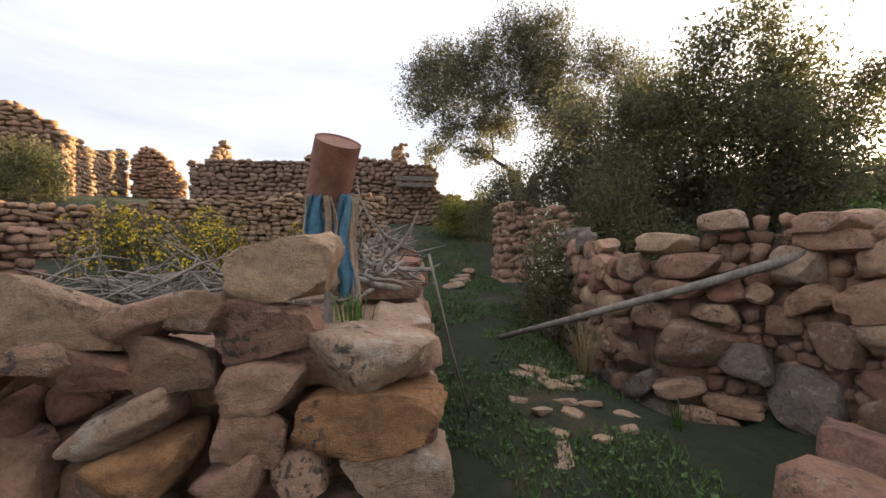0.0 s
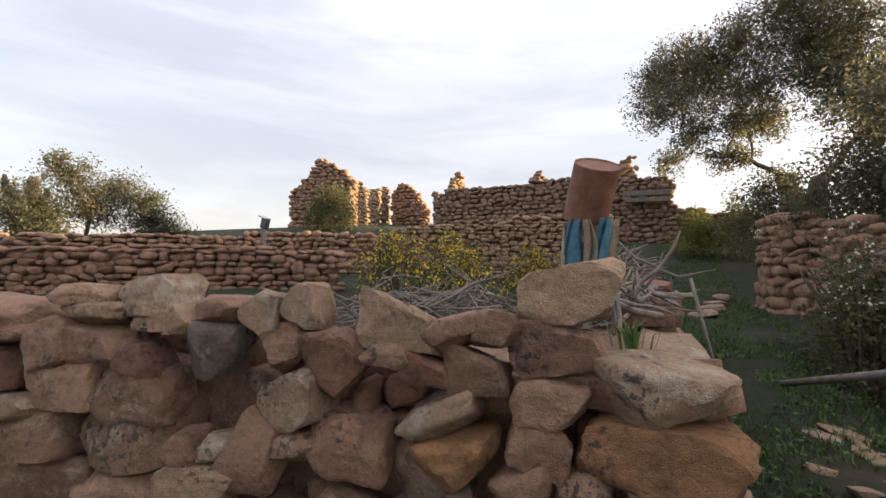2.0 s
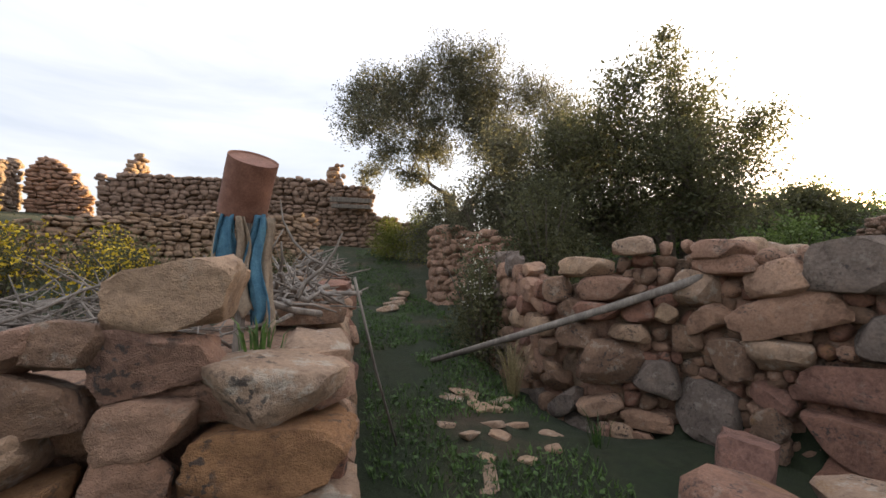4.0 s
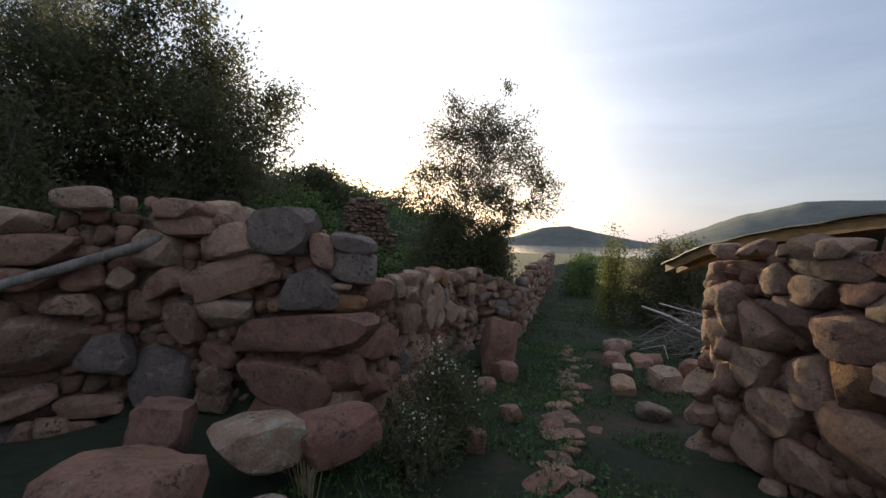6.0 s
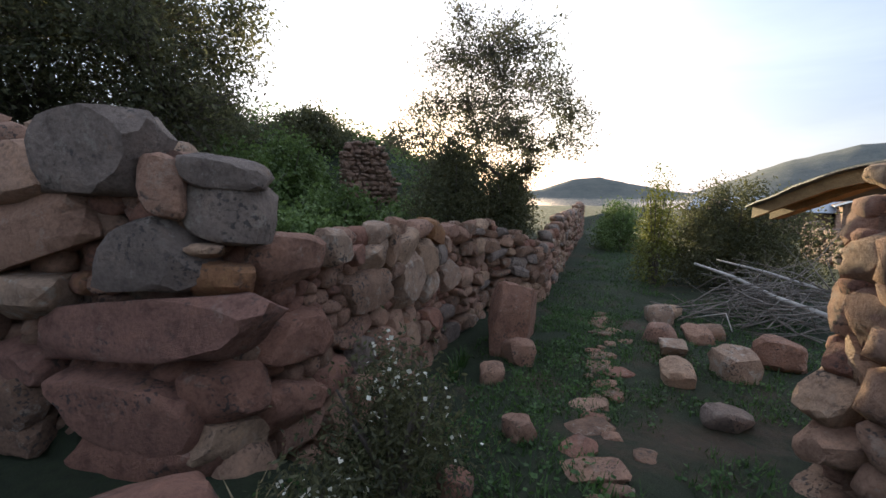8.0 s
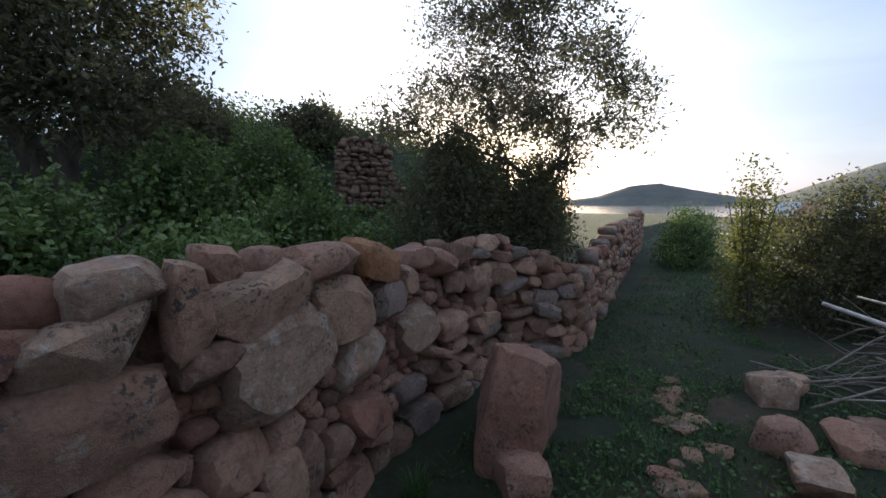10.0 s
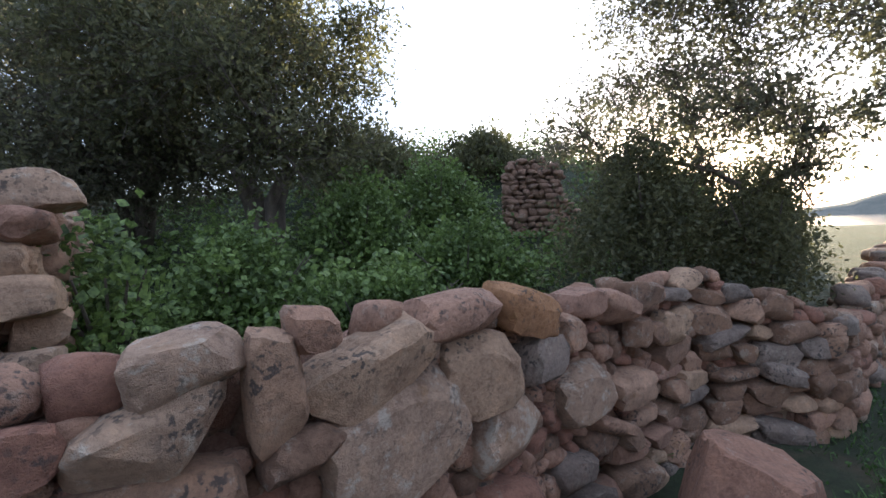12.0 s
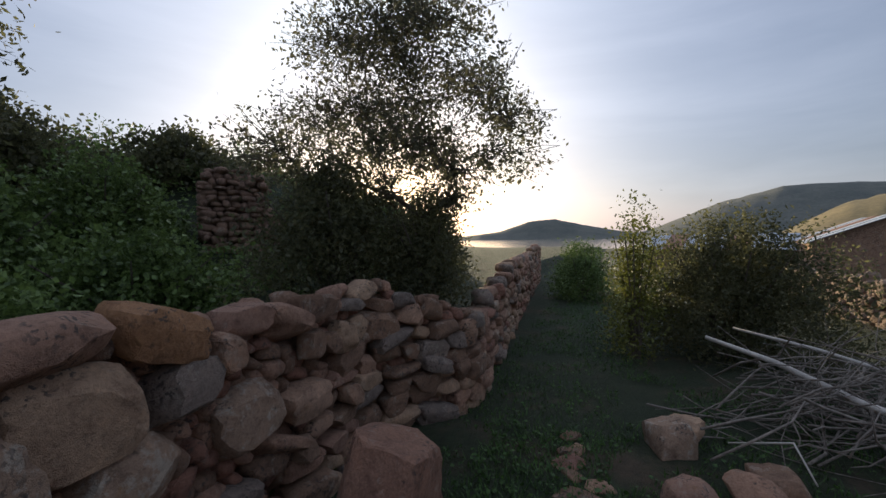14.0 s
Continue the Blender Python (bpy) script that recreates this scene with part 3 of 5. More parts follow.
stone_at(A, 3.47, 1.38, 0.22, 0.08, 0, TAN)
stone_at(A, 3.54, 1.32, 0.25, 0.10, 0, TAN)
stone_at(A, 3.07, 1.29, 0.42, 0.17, 0, PINK)
stone_at(A, 3.25, 0.99, 0.18, 0.10, 0, PALE)
stone_at(A, 3.12, 1.12, 0.22, 0.14, 0, RED)
stone_at(A, 3.10, 0.94, 0.16, 0.16, 0, PINK)
stone_at(R, 2.86, 0.67, 0.52, 0.39, 0, BROWN)
stone_at(R, 3.22, 0.56, 0.37, 0.32, 0, GREY)
stone_at(R, 3.55, 0.35, 0.47, 0.48, 0, GREY)
stone_at(R, 3.51, 1.34, 0.35, 0.28, 0, PALE)
stone_at(R, 3.08, 1.71, 0.33, 0.17, 0, PALE)
stone_at(R, 2.58, 1.53, 0.49, 0.19, 0, TAN)
stone_at(R, 2.84, 1.34, 0.46, 0.22, 0, PINK)
stone_at(R, 3.02, 0.94, 0.33, 0.17, 0, TAN)
stone_at(R, 2.49, 0.88, 0.37, 0.23, 0, BROWN)
stone_at(R, 4.68, 1.06, 0.46, 0.33, -15, GREY)
stone_at(R, 4.99, 0.96, 0.30, 0.18, 3, ORANGE)
stone_at(R, 5.03, 1.27, 0.38, 0.26, 15, GREY)
stone_at(R, 4.80, 1.37, 0.17, 0.26, 0, PINK)
stone_at(R, 5.04, 1.43, 0.33, 0.15, 5, GREY)
stone_at(R, 4.48, 1.51, 0.49, 0.34, 0, GREY)
stone_at(R, 4.08, 1.42, 0.40, 0.26, -10, PINK)
stone_at(R, 4.10, 1.17, 0.67, 0.26, -20, PINK)
stone_at(R, 4.06, 0.88, 0.44, 0.24, 0, PALE)
stone_at(R, 3.76, 0.81, 0.27, 0.30, 0, BROWN)
stone_at(R, 4.68, 0.76, 1.08, 0.26, -4, RED)
stone_at(R, 4.53, 0.37, 0.68, 0.33, 5, RED)
stone_at(R, 4.99, 0.45, 0.34, 0.26, 0, RED)
stone_at(R, 4.60, 0.12, 0.72, 0.33, -5, RED)
stone_at(R, 5.41, 0.99, 0.43, 0.34, 0, PINK)
stone_at(R, 4.95, 1.10, 0.15, 0.07, 0, TAN)
stone_at(R, 5.83, 1.04, 0.20, 0.22, 0, PALE)
stone_at(R, 6.28, 0.69, 0.59, 0.27, 0, BROWN)
stone_at(R, 5.46, 0.59, 0.51, 0.28, 0, RED)
stone_at(R, 3.74, 1.53, 0.45, 0.17, 0, PINK)
stone_at(R, 3.69, 1.65, 0.41, 0.17, 0, PINK)
stone_at(R, 6.47, 1.07, 0.28, 0.16, -10, PALE)
stone_at(R, 6.68, 0.95, 0.17, 0.35, -3, TAN)
stone_at(R, 7.05, 0.90, 0.55, 0.29, -25, TAN)
stone_at(R, 7.48, 1.01, 0.46, 0.21, 0, PINK)
stone_at(R, 7.98, 0.96, 0.44, 0.22, 15, ORANGE)
stone_at(R, 6.40, 0.91, 0.38, 0.20, -20, PALE)
stone_at(R, 7.14, 0.63, 0.62, 0.47, -10, PALE)
stone_at(R, 6.80, 1.10, 0.14, 0.14, 0, PINK)
stone_at(R, 7.60, 0.74, 0.42, 0.39, 0, TAN)
stone_at(R, 8.48, 0.92, 0.33, 0.15, 0, PINK)
stone_at(R, 8.84, 0.83, 0.40, 0.21, 20, PINK)
stone_at(R, 9.16, 0.88, 0.46, 0.20, 0, BROWN)
stone_at(R, 8.10, 0.68, 0.38, 0.25, 0, GREY)
stone_at(R, 7.79, 0.40, 0.44, 0.35, 10, PALE)
stone_at(R, 8.49, 0.39, 0.41, 0.36, -10, PALE)
stone_at(R, 8.34, 0.78, 0.18, 0.22, 0, PINK)
stone_at(R, 9.02, 0.29, 0.42, 0.22, 0, PINK)
stone_at(R, 8.37, -0.08, 0.30, 0.26, 0, GREY)
stone_at(R, 6.77, 0.72, 0.27, 0.15, 5, BROWN)
stone_at(H, 1.96, 0.83, 0.52, 0.35, 20, PINK)
stone_at(H, 2.32, 1.00, 0.44, 0.27, 30, RED)
stone_at(H, 2.72, 0.97, 0.48, 0.34, -10, PINK)
stone_at(H, 3.04, 1.16, 0.40, 0.35, 15, PALE)
stone_at(H, 2.74, 0.67, 0.44, 0.34, 0, ORANGE)
stone_at(H, 3.04, 0.77, 0.41, 0.27, 0, PINK)
stone_at(H, 2.43, 0.60, 0.37, 0.38, 0, PINK)
stone_at(H, 1.92, 0.55, 0.35, 0.31, 0, TAN)
stone_at(H, 2.16, 0.30, 0.48, 0.33, 0, PINK)
stone_at(H, 2.80, 0.31, 0.67, 0.50, 10, PINK)
stone_at(H, 2.38, 0.03, 0.43, 0.31, 0, PINK)
stone_at(H, 1.89, -0.01, 0.54, 0.32, 20, PINK)
stone_at(H, 3.03, 1.40, 0.47, 0.18, -10, RED)
stone_at(H, 2.73, 1.36, 0.44, 0.23, 0, BROWN)
stone_at(H, 2.46, 1.43, 0.41, 0.26, 10, BROWN)
stone_at(H, 1.55, 1.02, 0.34, 0.30, 0, TAN)
stone_at(H, 2.81, 1.23, 0.31, 0.16, 0, RED)
stone_at(H, 2.44, 1.21, 0.32, 0.22, 0, PINK)
stone_at(H, 1.57, 0.72, 0.30, 0.34, 0, PINK)
stone_at(H, 2.15, 1.26, 0.31, 0.25, 0, BROWN)
A.fill(0.26, 0.165, 2.0, 5.2, 11)
A.fill(0.24, 0.16, 0, 2.0, 12, 2, False)
R.fill(0.27, 0.18, 0, 5.3, 13, lean=16, mats=[PINK, RED, BROWN, PINK, TAN, GREY])
R.fill(0.30, 0.19, 5.3, 8.6, 14, lean=14, mats=[PINK, RED, BROWN, PINK, TAN, GREY])
R.fill(0.30, 0.145, 8.6, 11.6, 24, mats=[BROWN, PINK, BROWN, GREY, PINK, TAN])
R.fill(0.28, 0.14, 11.6, None, 15, 2, False)
H.fill(0.28, 0.21, 0, 3.9, 16, lean=18, mats=[PINK, RED, PINK, TAN, BROWN])
H.fill(0.26, 0.18, 3.9, None, 17, 2, False)
S = Wall("stone_wall", [(0.62, 1.62), (0.66, 4.07), (0.55, 6.6)], (1.25, 1.32, 1.55), 0.9, "low dry stone wall along the grassy lane")
S.fill(0.24, 0.13, seed=18, level=2, mats=[PINK, TAN, RED, BROWN, PALE])
X = Wall("stone_wall", [(4.1, 3.35), (4.84, 3.48), (4.75, 5.2)], (1.72, 1.68, 1.6), 0.5, "end of a ruined cross wall with ivy on it")
X.fill(0.3, 0.16, seed=19, mats=[PINK, TAN, TAN, PALE])
# small stones wedged into the gaps
for wall, a, b_, s in ((A, 2.0, 5.2, 41), (R, 3.0, 11.6, 42), (H, 0, 3.9, 43)):
    wall.taken += wall.spots
    wall.slack = 0.62
    wall.fill(0.13, 0.11, a, b_, s, 2, False, [PINK, BROWN, RED], 0.5, 14, False, 0.085)
for wall in (A, R, H, S, X):
    wall.close()


def far_wall(line, tops, thick, label, size=0.21, course=0.105, seed=1, mats=(RUBBLE,)):
    w = Wall("stone_wall", line, tops, thick, label)
    w.fill(size, course, 0, None, seed, 2, False, list(mats), 0.8, 9)
    w.close()
    return w


far_wall([(-9.5, 2.7), (-7.85, 3.8), (-5.6, 5.6), (-4.5, 6.3)], (1.85, 1.85, 1.9, 1.8), 0.6, "broken dry stone terrace wall", seed=21)
far_wall([(-14, 3.4), (-10.5, 5.2), (-7.2, 7.6), (-5.4, 8.6)], (2.2, 2.2, 2.35, 2.4), 0.6, "dry stone terrace wall above the garden", seed=22)
far_wall([(-6.4, 8.9), (-4.2, 10.1), (-2.1, 11.1), (-0.3, 11.6)], (2.3, 2.75, 2.95, 3.0), 0.6, "dry stone terrace wall below the ruined house", seed=23)
far_wall([(-7.7, 16.4), (-3, 16.9), (-0.4, 17.2), (1.4, 17.3), (1.45, 17.35), (3.6, 17.6)], (4.9, 5.2, 5.15, 4.95, 3.9, 3.6), 0.6, "long wall of a ruined stone house", 0.30, 0.16, 24)
far_wall([(2.35, 10.2), (2.4, 9.2), (2.95, 8.1), (3.3, 7.6)], (2.5, 2.55, 2.3, 2.2), 0.5, "overgrown dry stone wall beside the lane", 0.28, 0.16, 25)
far_wall([(10.25, 6.5), (10.5, 6.3), (10.85, 6.0), (11.1, 5.75)], (2.45, 2.55, 2.5, 1.7), 0.5, "ruined stone wall on the ivy bank", 0.16, 0.085, 26)
far_wall([(19.6, -3.7), (15.6, -3.92), (11.5, -4.4)], (0.62, 0.5, 0.5), 0.5, "low stone wall round the yard", 0.3, 0.15, 27)

# ---- ruined house ----
def ruin(name, corners, heights, base, thick, label, seed):
    """One broken stretch of house wall with an uneven crown."""
    return far_wall(corners, heights, thick, label, 0.32, 0.17, seed)


ruin("gable", [(-16.0, 16.45), (-15.0, 16.7), (-14.35, 16.88), (-13.6, 17.08), (-12.8, 17.3)], (5.5, 6.6, 7.35, 6.8, 6.2), 3.5, 0.6, "broken gable of a ruined stone house in shade", 31)
ruin("side", [(-12.75, 17.3), (-13.2, 19.8), (-13.6, 22.2)], (6.2, 5.9, 6.6), 3.5, 0.6, "sunlit side wall of a ruined stone house", 32)
ruin("side", [(-13.1, 21.6), (-12.6, 21.7), (-11.6, 21.9), (-11.0, 22.0)], (6.2, 6.9, 6.1, 5.3), 3.5, 0.6, "broken end wall of a ruined stone house", 36)
ruin("peak", [(-9.3, 21.4), (-8.9, 22.1), (-8.5, 22.8)], (5.9, 7.1, 5.9), 3.5, 0.6, "small sunlit gable peak of a ruined house", 33)
ruin("peak", [(-4.7, 22.3), (-4.45, 22.8), (-4.2, 23.3)], (6.1, 7.0, 6.1), 3.5, 0.6, "narrow sunlit wall stump of a ruined house", 34)
ruin("stump", [(-0.35, 19.0), (0.1, 19.05)], (6.2, 6.4), 3.5, 0.5, "upright stone stump beyond the wall", 35)
lintel = part("plank", box_mesh("plank", 1.6, 0.12, 0.18, DEADWOOD, 0.01), None, pose(0.55, 17.0, 4.35, 0, 0, 6))
tagged(lintel, "grey weathered timber lintel set in the ruined wall", "beam")
lintel_b = part("plank", box_mesh("plank", 1.5, 0.12, 0.15, DEADWOOD, 0.01), None, pose(0.55, 17.0, 4.1, 0, 0, 6))
tagged(lintel_b, "grey weathered timber lintel set in the ruined wall", "beam")
post_v, post_f = tube([(1.0, 18.4, 3.0), (1.0, 18.4, 5.9)], [0.05, 0.05], 8)
tagged(new("post", mesh_from("post", post_v, post_f, DEADWOOD)), "thin upright pole behind the ruined wall", "post")


# ---- trees and shrubs ----
def tree(name, base, trunks, first, radius, clumps, count, leaf, mat, label, seed, aspect=0.4, per=16, loose_=0.10):
    """A leafy tree: trunks that fork, a limb out to each clump of the crown, branchlets through
    the clump, and leaves set along the branchlets."""
    rng = np.random.default_rng(seed)
    top = new(name)
    top.location = base
    wood, twig, spots = [], [], []
    forks = []
    for i in range(trunks):
        a = 6.28 * i / trunks + rng.uniform(-0.5, 0.5)
        lean = 0.10 if trunks == 1 else 0.40
        foot = Vector((0.1 * math.cos(a) * (trunks > 1), 0.1 * math.sin(a) * (trunks > 1), -0.3))
        mid = foot + Vector((lean * 0.3 * first * math.cos(a), lean * 0.3 * first * math.sin(a), 0.55 * first + 0.3))
        end = foot + Vector((lean * first * math.cos(a + 0.4), lean * first * math.sin(a + 0.4), first + 0.3))
        wood.append(tube([foot, (foot + mid) / 2 + Vector((0.03, -0.02, 0)), mid, end], [radius * 1.25, radius * 1.02, radius * 0.9, radius * 0.75], 9))
        forks.append(end)
    knots = [(f, radius * 0.75) for f in forks]
    total = sum(c[3] ** 2 for c in clumps)
    for cx, cy, cz, r in sorted(clumps, key=lambda c: c[2] + 0.5 * math.hypot(c[0], c[1])):
        goal = Vector((cx, cy, cz))
        start, thick = min(knots, key=lambda k: (k[0] - goal).length + (2.0 if k[0].z > goal.z + 0.4 else 0.0))
        reach = (goal - start).length
        thick = min(thick * 0.8, 0.014 + 0.028 * reach + 0.02 * r)
        pts, rad = [], []
        for k in range(6):
            f = k / 5
            sway = Vector(rng.normal(0, 0.045, 3)) * reach * (k not in (0, 5))
            pts.append(start.lerp(goal, f) + sway + Vector((0, 0, 0.10 * reach * math.sin(math.pi * f))))
            rad.append(thick * (1 - 0.55 * f))
        wood.append(tube(pts, rad, 6))
        knots += [(pts[3], rad[3]), (pts[5], rad[5])]
        # branchlets
        n = max(6, int(count / per * r * r / total))
        hubs = pts[2:]
        for b in range(n):
            d = Vector(rng.normal(size=3))
            d.normalize()
            tip = goal + Vector((d.x, d.y, d.z * 0.85)) * r * rng.uniform(0.45, 1.15)
            if b % 4 == 0:
                hub = pts[int(rng.integers(3, 6))]
                elbow = hub.lerp(tip, 0.55) + Vector(rng.normal(0, 0.06, 3)) * r
                wood.append(tube([hub, elbow, tip], [thick * 0.3 + 0.003, thick * 0.18 + 0.002, 0.003], 4))
                hubs = hubs[:4] + [elbow, tip]
            hub = hubs[int(rng.integers(0, len(hubs)))]
            out = tip - hub
            if out.length > 0.55 * r + 0.1:
                hub = tip - out.normalized() * (0.55 * r + 0.1)
            if b % 2 == 0:
                twig.append(tube([hub, (hub + tip) / 2 + Vector(rng.normal(0, 0.02, 3)), tip], [0.005, 0.004, 0.002], 3))
            f = rng.uniform(0.25, 1.05, per)[:, None]
            spots.append(np.array(hub) * (1 - f) + np.array(tip) * f + rng.normal(0, leaf * 0.55 + loose_ * 0.3 * r, (per, 3)))
    part("trunk", mesh_from("trunk", *gather(wood), BARK, True), top)
    tagged(part("leaves", leaf_mesh("leaves", np.concatenate(spots), leaf, mat, rng, aspect), top), kind="stuff")
    tagged(part("twigs", mesh_from("twigs", *gather(twig), BARK), top), kind="stuff")
    return tagged(top, label, "tree")


def bush(name, x, y, rx, ry, h, count, leaf, mat, label, seed, z=None, flowers=None, aspect=0.5, category="shrub"):
    rng = np.random.default_rng(seed)
    z = height(x, y) if z is None else z
    top = new(name)
    top.location = (x, y, z)
    stems, tips = [], []
    for i in range(9):
        a = rng.uniform(0, 6.28)
        q = rng.uniform(0.3, 0.8)
        stems.append(tube([(0.1 * math.cos(a) * rx, 0.1 * math.sin(a) * ry, -0.1), (0.4 * q * rx * math.cos(a), 0.4 * q * ry * math.sin(a), h * 0.4), (q * rx * math.cos(a), q * ry * math.sin(a), h * 0.8)], [0.025, 0.016, 0.006], 5))
    part("stems", mesh_from("stems", *gather(stems), BARK), top)
    n = count // 12
    a, k = rng.uniform(0, 6.28, n), rng.uniform(0, 1, n) ** 0.45
    lobes = 0.78 + 0.3 * np.sin(a * 3 + seed) * np.sin(a * 5 + 2 * seed)
    zz = rng.uniform(0.0, 1, n) ** 0.7
    prof = np.sqrt(np.clip(1 - (zz * 0.98 - 0.15) ** 2 / 0.75, 0.04, 1))
    c = np.stack([rx * lobes * k * prof * np.cos(a), ry * lobes * k * prof * np.sin(a), h * zz * (0.82 + 0.22 * np.sin(a * 4 + seed) + rng.normal(0, 0.06, n))], 1)
    pts = (c[:, None, :] + rng.normal(size=(n, 12, 3)) * (0.06 + 0.6 * leaf)).reshape(-1, 3)
    tagged(part("leaves", leaf_mesh("leaves", pts, leaf, mat, rng, aspect), top), kind="stuff")
    if flowers:
        fm, fn, fs = flowers
        sel = c[np.argsort(-(c[:, 2] + rng.normal(0, 0.3 * h, n)))][:fn]
        fp = (sel[:, None, :] * 1.04 + rng.normal(size=(len(sel), 5, 3)) * 0.035).reshape(-1, 3)
        tagged(part("flowers", leaf_mesh("flowers", fp, fs, fm, rng, 0.9), top), kind="stuff")
    return tagged(top, label, category)


def crown(pairs, right, seed, depth):
    """Clumps from (across, height, radius), spread unevenly in depth across the line named by right."""
    rng = np.random.default_rng(seed)
    return [(a * right[0] - q * right[1], a * right[1] + q * right[0], z, r) for a, z, r in pairs for q in (rng.uniform(-depth, depth),)]


T1 = crown([(-2.7, 4.1, 1.1), (-2.5, 5.0, 0.85), (-3.0, 3.1, 0.85), (-2.3, 2.4, 0.7), (-1.8, 3.6, 0.9), (-1.9, 4.6, 0.7), (-0.4, 5.5, 0.85), (-0.2, 4.7, 1.0), (-1.2, 4.5, 0.85), (0.5, 4.4, 1.1), (1.1, 5.1, 0.9), (2.1, 4.6, 1.0), (2.9, 4.0, 0.9), (1.3, 3.8, 0.9), (2.2, 3.2, 0.9), (-0.8, 3.5, 0.75), (0.2, 3.6, 0.8), (3.3, 3.2, 0.8), (0.3, 5.9, 0.5), (-1.6, 1.8, 0.6), (1.4, 2.4, 0.7), (-0.6, 2.9, 0.8), (-1.3, 2.7, 0.7), (0.6, 2.8, 0.8), (-3.2, 4.4, 0.6), (-1.2, 5.2, 0.7), (0.6, 5.4, 0.8), (-2.8, 2.0, 0.5)], (1, 0), 141, 0.8)
tree("olive_tree", (3.9, 13.0, 2.6), 2, 1.2, 0.24, [(x, y, z, r * 1.05) for x, y, z, r in T1], 72000, 0.09, LEAF_OLIVE, "large old olive tree with a dense grey-green crown", 41, 0.38, 20, 0.14)
T2 = [(0, 0, 2.4, 1.1), (-0.9, 0.3, 2.8, 0.95), (0.9, -0.3, 2.2, 0.85), (0.2, 0, 3.3, 0.8), (-0.2, 0, 4.0, 0.5), (-0.1, 0, 4.6, 0.3), (1.2, -0.7, 2.8, 0.5), (0.0, -0.6, 1.3, 1.0), (-1.4, 0.2, 1.8, 1.0), (-1.9, 0.4, 2.6, 0.8), (1.0, 0.2, 1.4, 0.9), (-0.6, -0.7, 2.0, 0.8), (0.6, 0.3, 2.9, 0.7), (-1.3, -0.4, 3.3, 0.55)]
tree("mastic_tree", (6.4, 7.0, 1.3), 4, 0.9, 0.09, T2, 36000, 0.08, LEAF_DARK, "bushy evergreen mastic tree with small dark leaves", 42, 0.45, 18, 0.3)
TM = [(0, 0, 2.0, 1.2), (-0.9, 0.2, 1.6, 1.1), (1.0, 0, 2.3, 1.0), (0.4, 0, 3.0, 0.8), (-0.5, -0.3, 0.9, 1.1), (0.6, -0.4, 0.9, 1.1), (-1.2, 0, 2.5, 0.7), (1.4, -0.3, 1.2, 0.9)]
tree("mastic_tree", (4.9, 8.6, 1.6), 4, 0.8, 0.08, TM, 30000, 0.08, LEAF_OLIVE, "thicket of evergreen shrubs crowding the olive tree", 43, 0.45, 18, 0.3)
T3 = crown([(a - 0.22, z * 0.97, r * 1.2) for a, z, r in [(-1.85, 2.05, 0.32), (-1.3, 2.0, 0.5), (-0.7, 1.9, 0.5), (0.1, 2.0, 0.55), (0.65, 1.8, 0.5), (1.2, 1.9, 0.45), (-1.2, 2.7, 0.55), (-0.5, 2.8, 0.65), (0.2, 2.9, 0.65), (0.9, 2.7, 0.55), (1.35, 2.4, 0.4), (-0.85, 3.4, 0.55), (-0.1, 3.5, 0.6), (0.65, 3.4, 0.55), (1.05, 3.2, 0.4), (-0.6, 3.95, 0.36), (0.3, 4.1, 0.4), (0.45, 4.45, 0.2), (-0.3, 2.3, 0.5), (0.5, 2.3, 0.5), (-0.2, 1.6, 0.4), (0.7, 1.45, 0.35), (-0.9, 1.5, 0.35), (0.0, 3.2, 0.5), (-0.4, 3.6, 0.4)]], (0.42, -0.91), 144, 0.75)
tree("wild_pear_tree", (10.4, 2.95, 0.45), 1, 1.15, 0.075, T3, 25000, 0.058, LEAF_OLIVE, "slender leafy tree growing behind the stone wall", 44, 0.5, 9, 0.12)
T4 = crown([(0.0, 2.3, 0.9), (-1.3, 2.1, 0.85), (1.3, 1.9, 0.85), (-0.6, 3.1, 0.7), (0.6, 2.8, 0.75), (2.0, 1.6, 0.6), (-2.0, 1.7, 0.6), (-2.4, 2.5, 0.4), (-0.9, 3.5, 0.35), (2.5, 1.3, 0.4), (1.5, 2.5, 0.55)], (0.63, 0.77), 145, 0.8)
tree("olive_tree", (-15.9, 7.9, 1.3), 2, 0.9, 0.12, [(x, y, z, r * 1.25) for x, y, z, r in T4], 20000, 0.10, LEAF_OLIVE, "small olive tree with its crown in low sunlight", 45, 0.4, 16, 0.25)


def pollard(x, y, z, seed):
    rng = np.random.default_rng(seed)
    out = [tube([(0, 0, -0.3), (0.05, 0, 0.7), (0, 0, 1.3)], [0.2, 0.16, 0.15], 7)]
    for i in range(6):
        a = i * 1.05 + rng.uniform(-0.3, 0.3)
        e = (0.7 * math.cos(a), 0.7 * math.sin(a), 1.9 + rng.uniform(0, 0.5))
        out.append(tube([(0, 0, 1.2), (0.45 * math.cos(a), 0.45 * math.sin(a), 1.5), e], [0.12, 0.09, 0.11], 6))
        out.append(tube([e, (e[0] * 1.05, e[1] * 1.05, e[2] + 0.3)], [0.14, 0.05], 6))
    ob = new("pollarded_tree", mesh_from("pollarded_tree", *gather(out), BARK, True))
    ob.location = (x, y, z)
    tagged(ob, "bare pollarded tree with knuckled limbs", "tree", "pollarded trees")


pollard(-19.4, 5.6, 1.9, 51)
pollard(-18.6, 6.9, 2.0, 52)

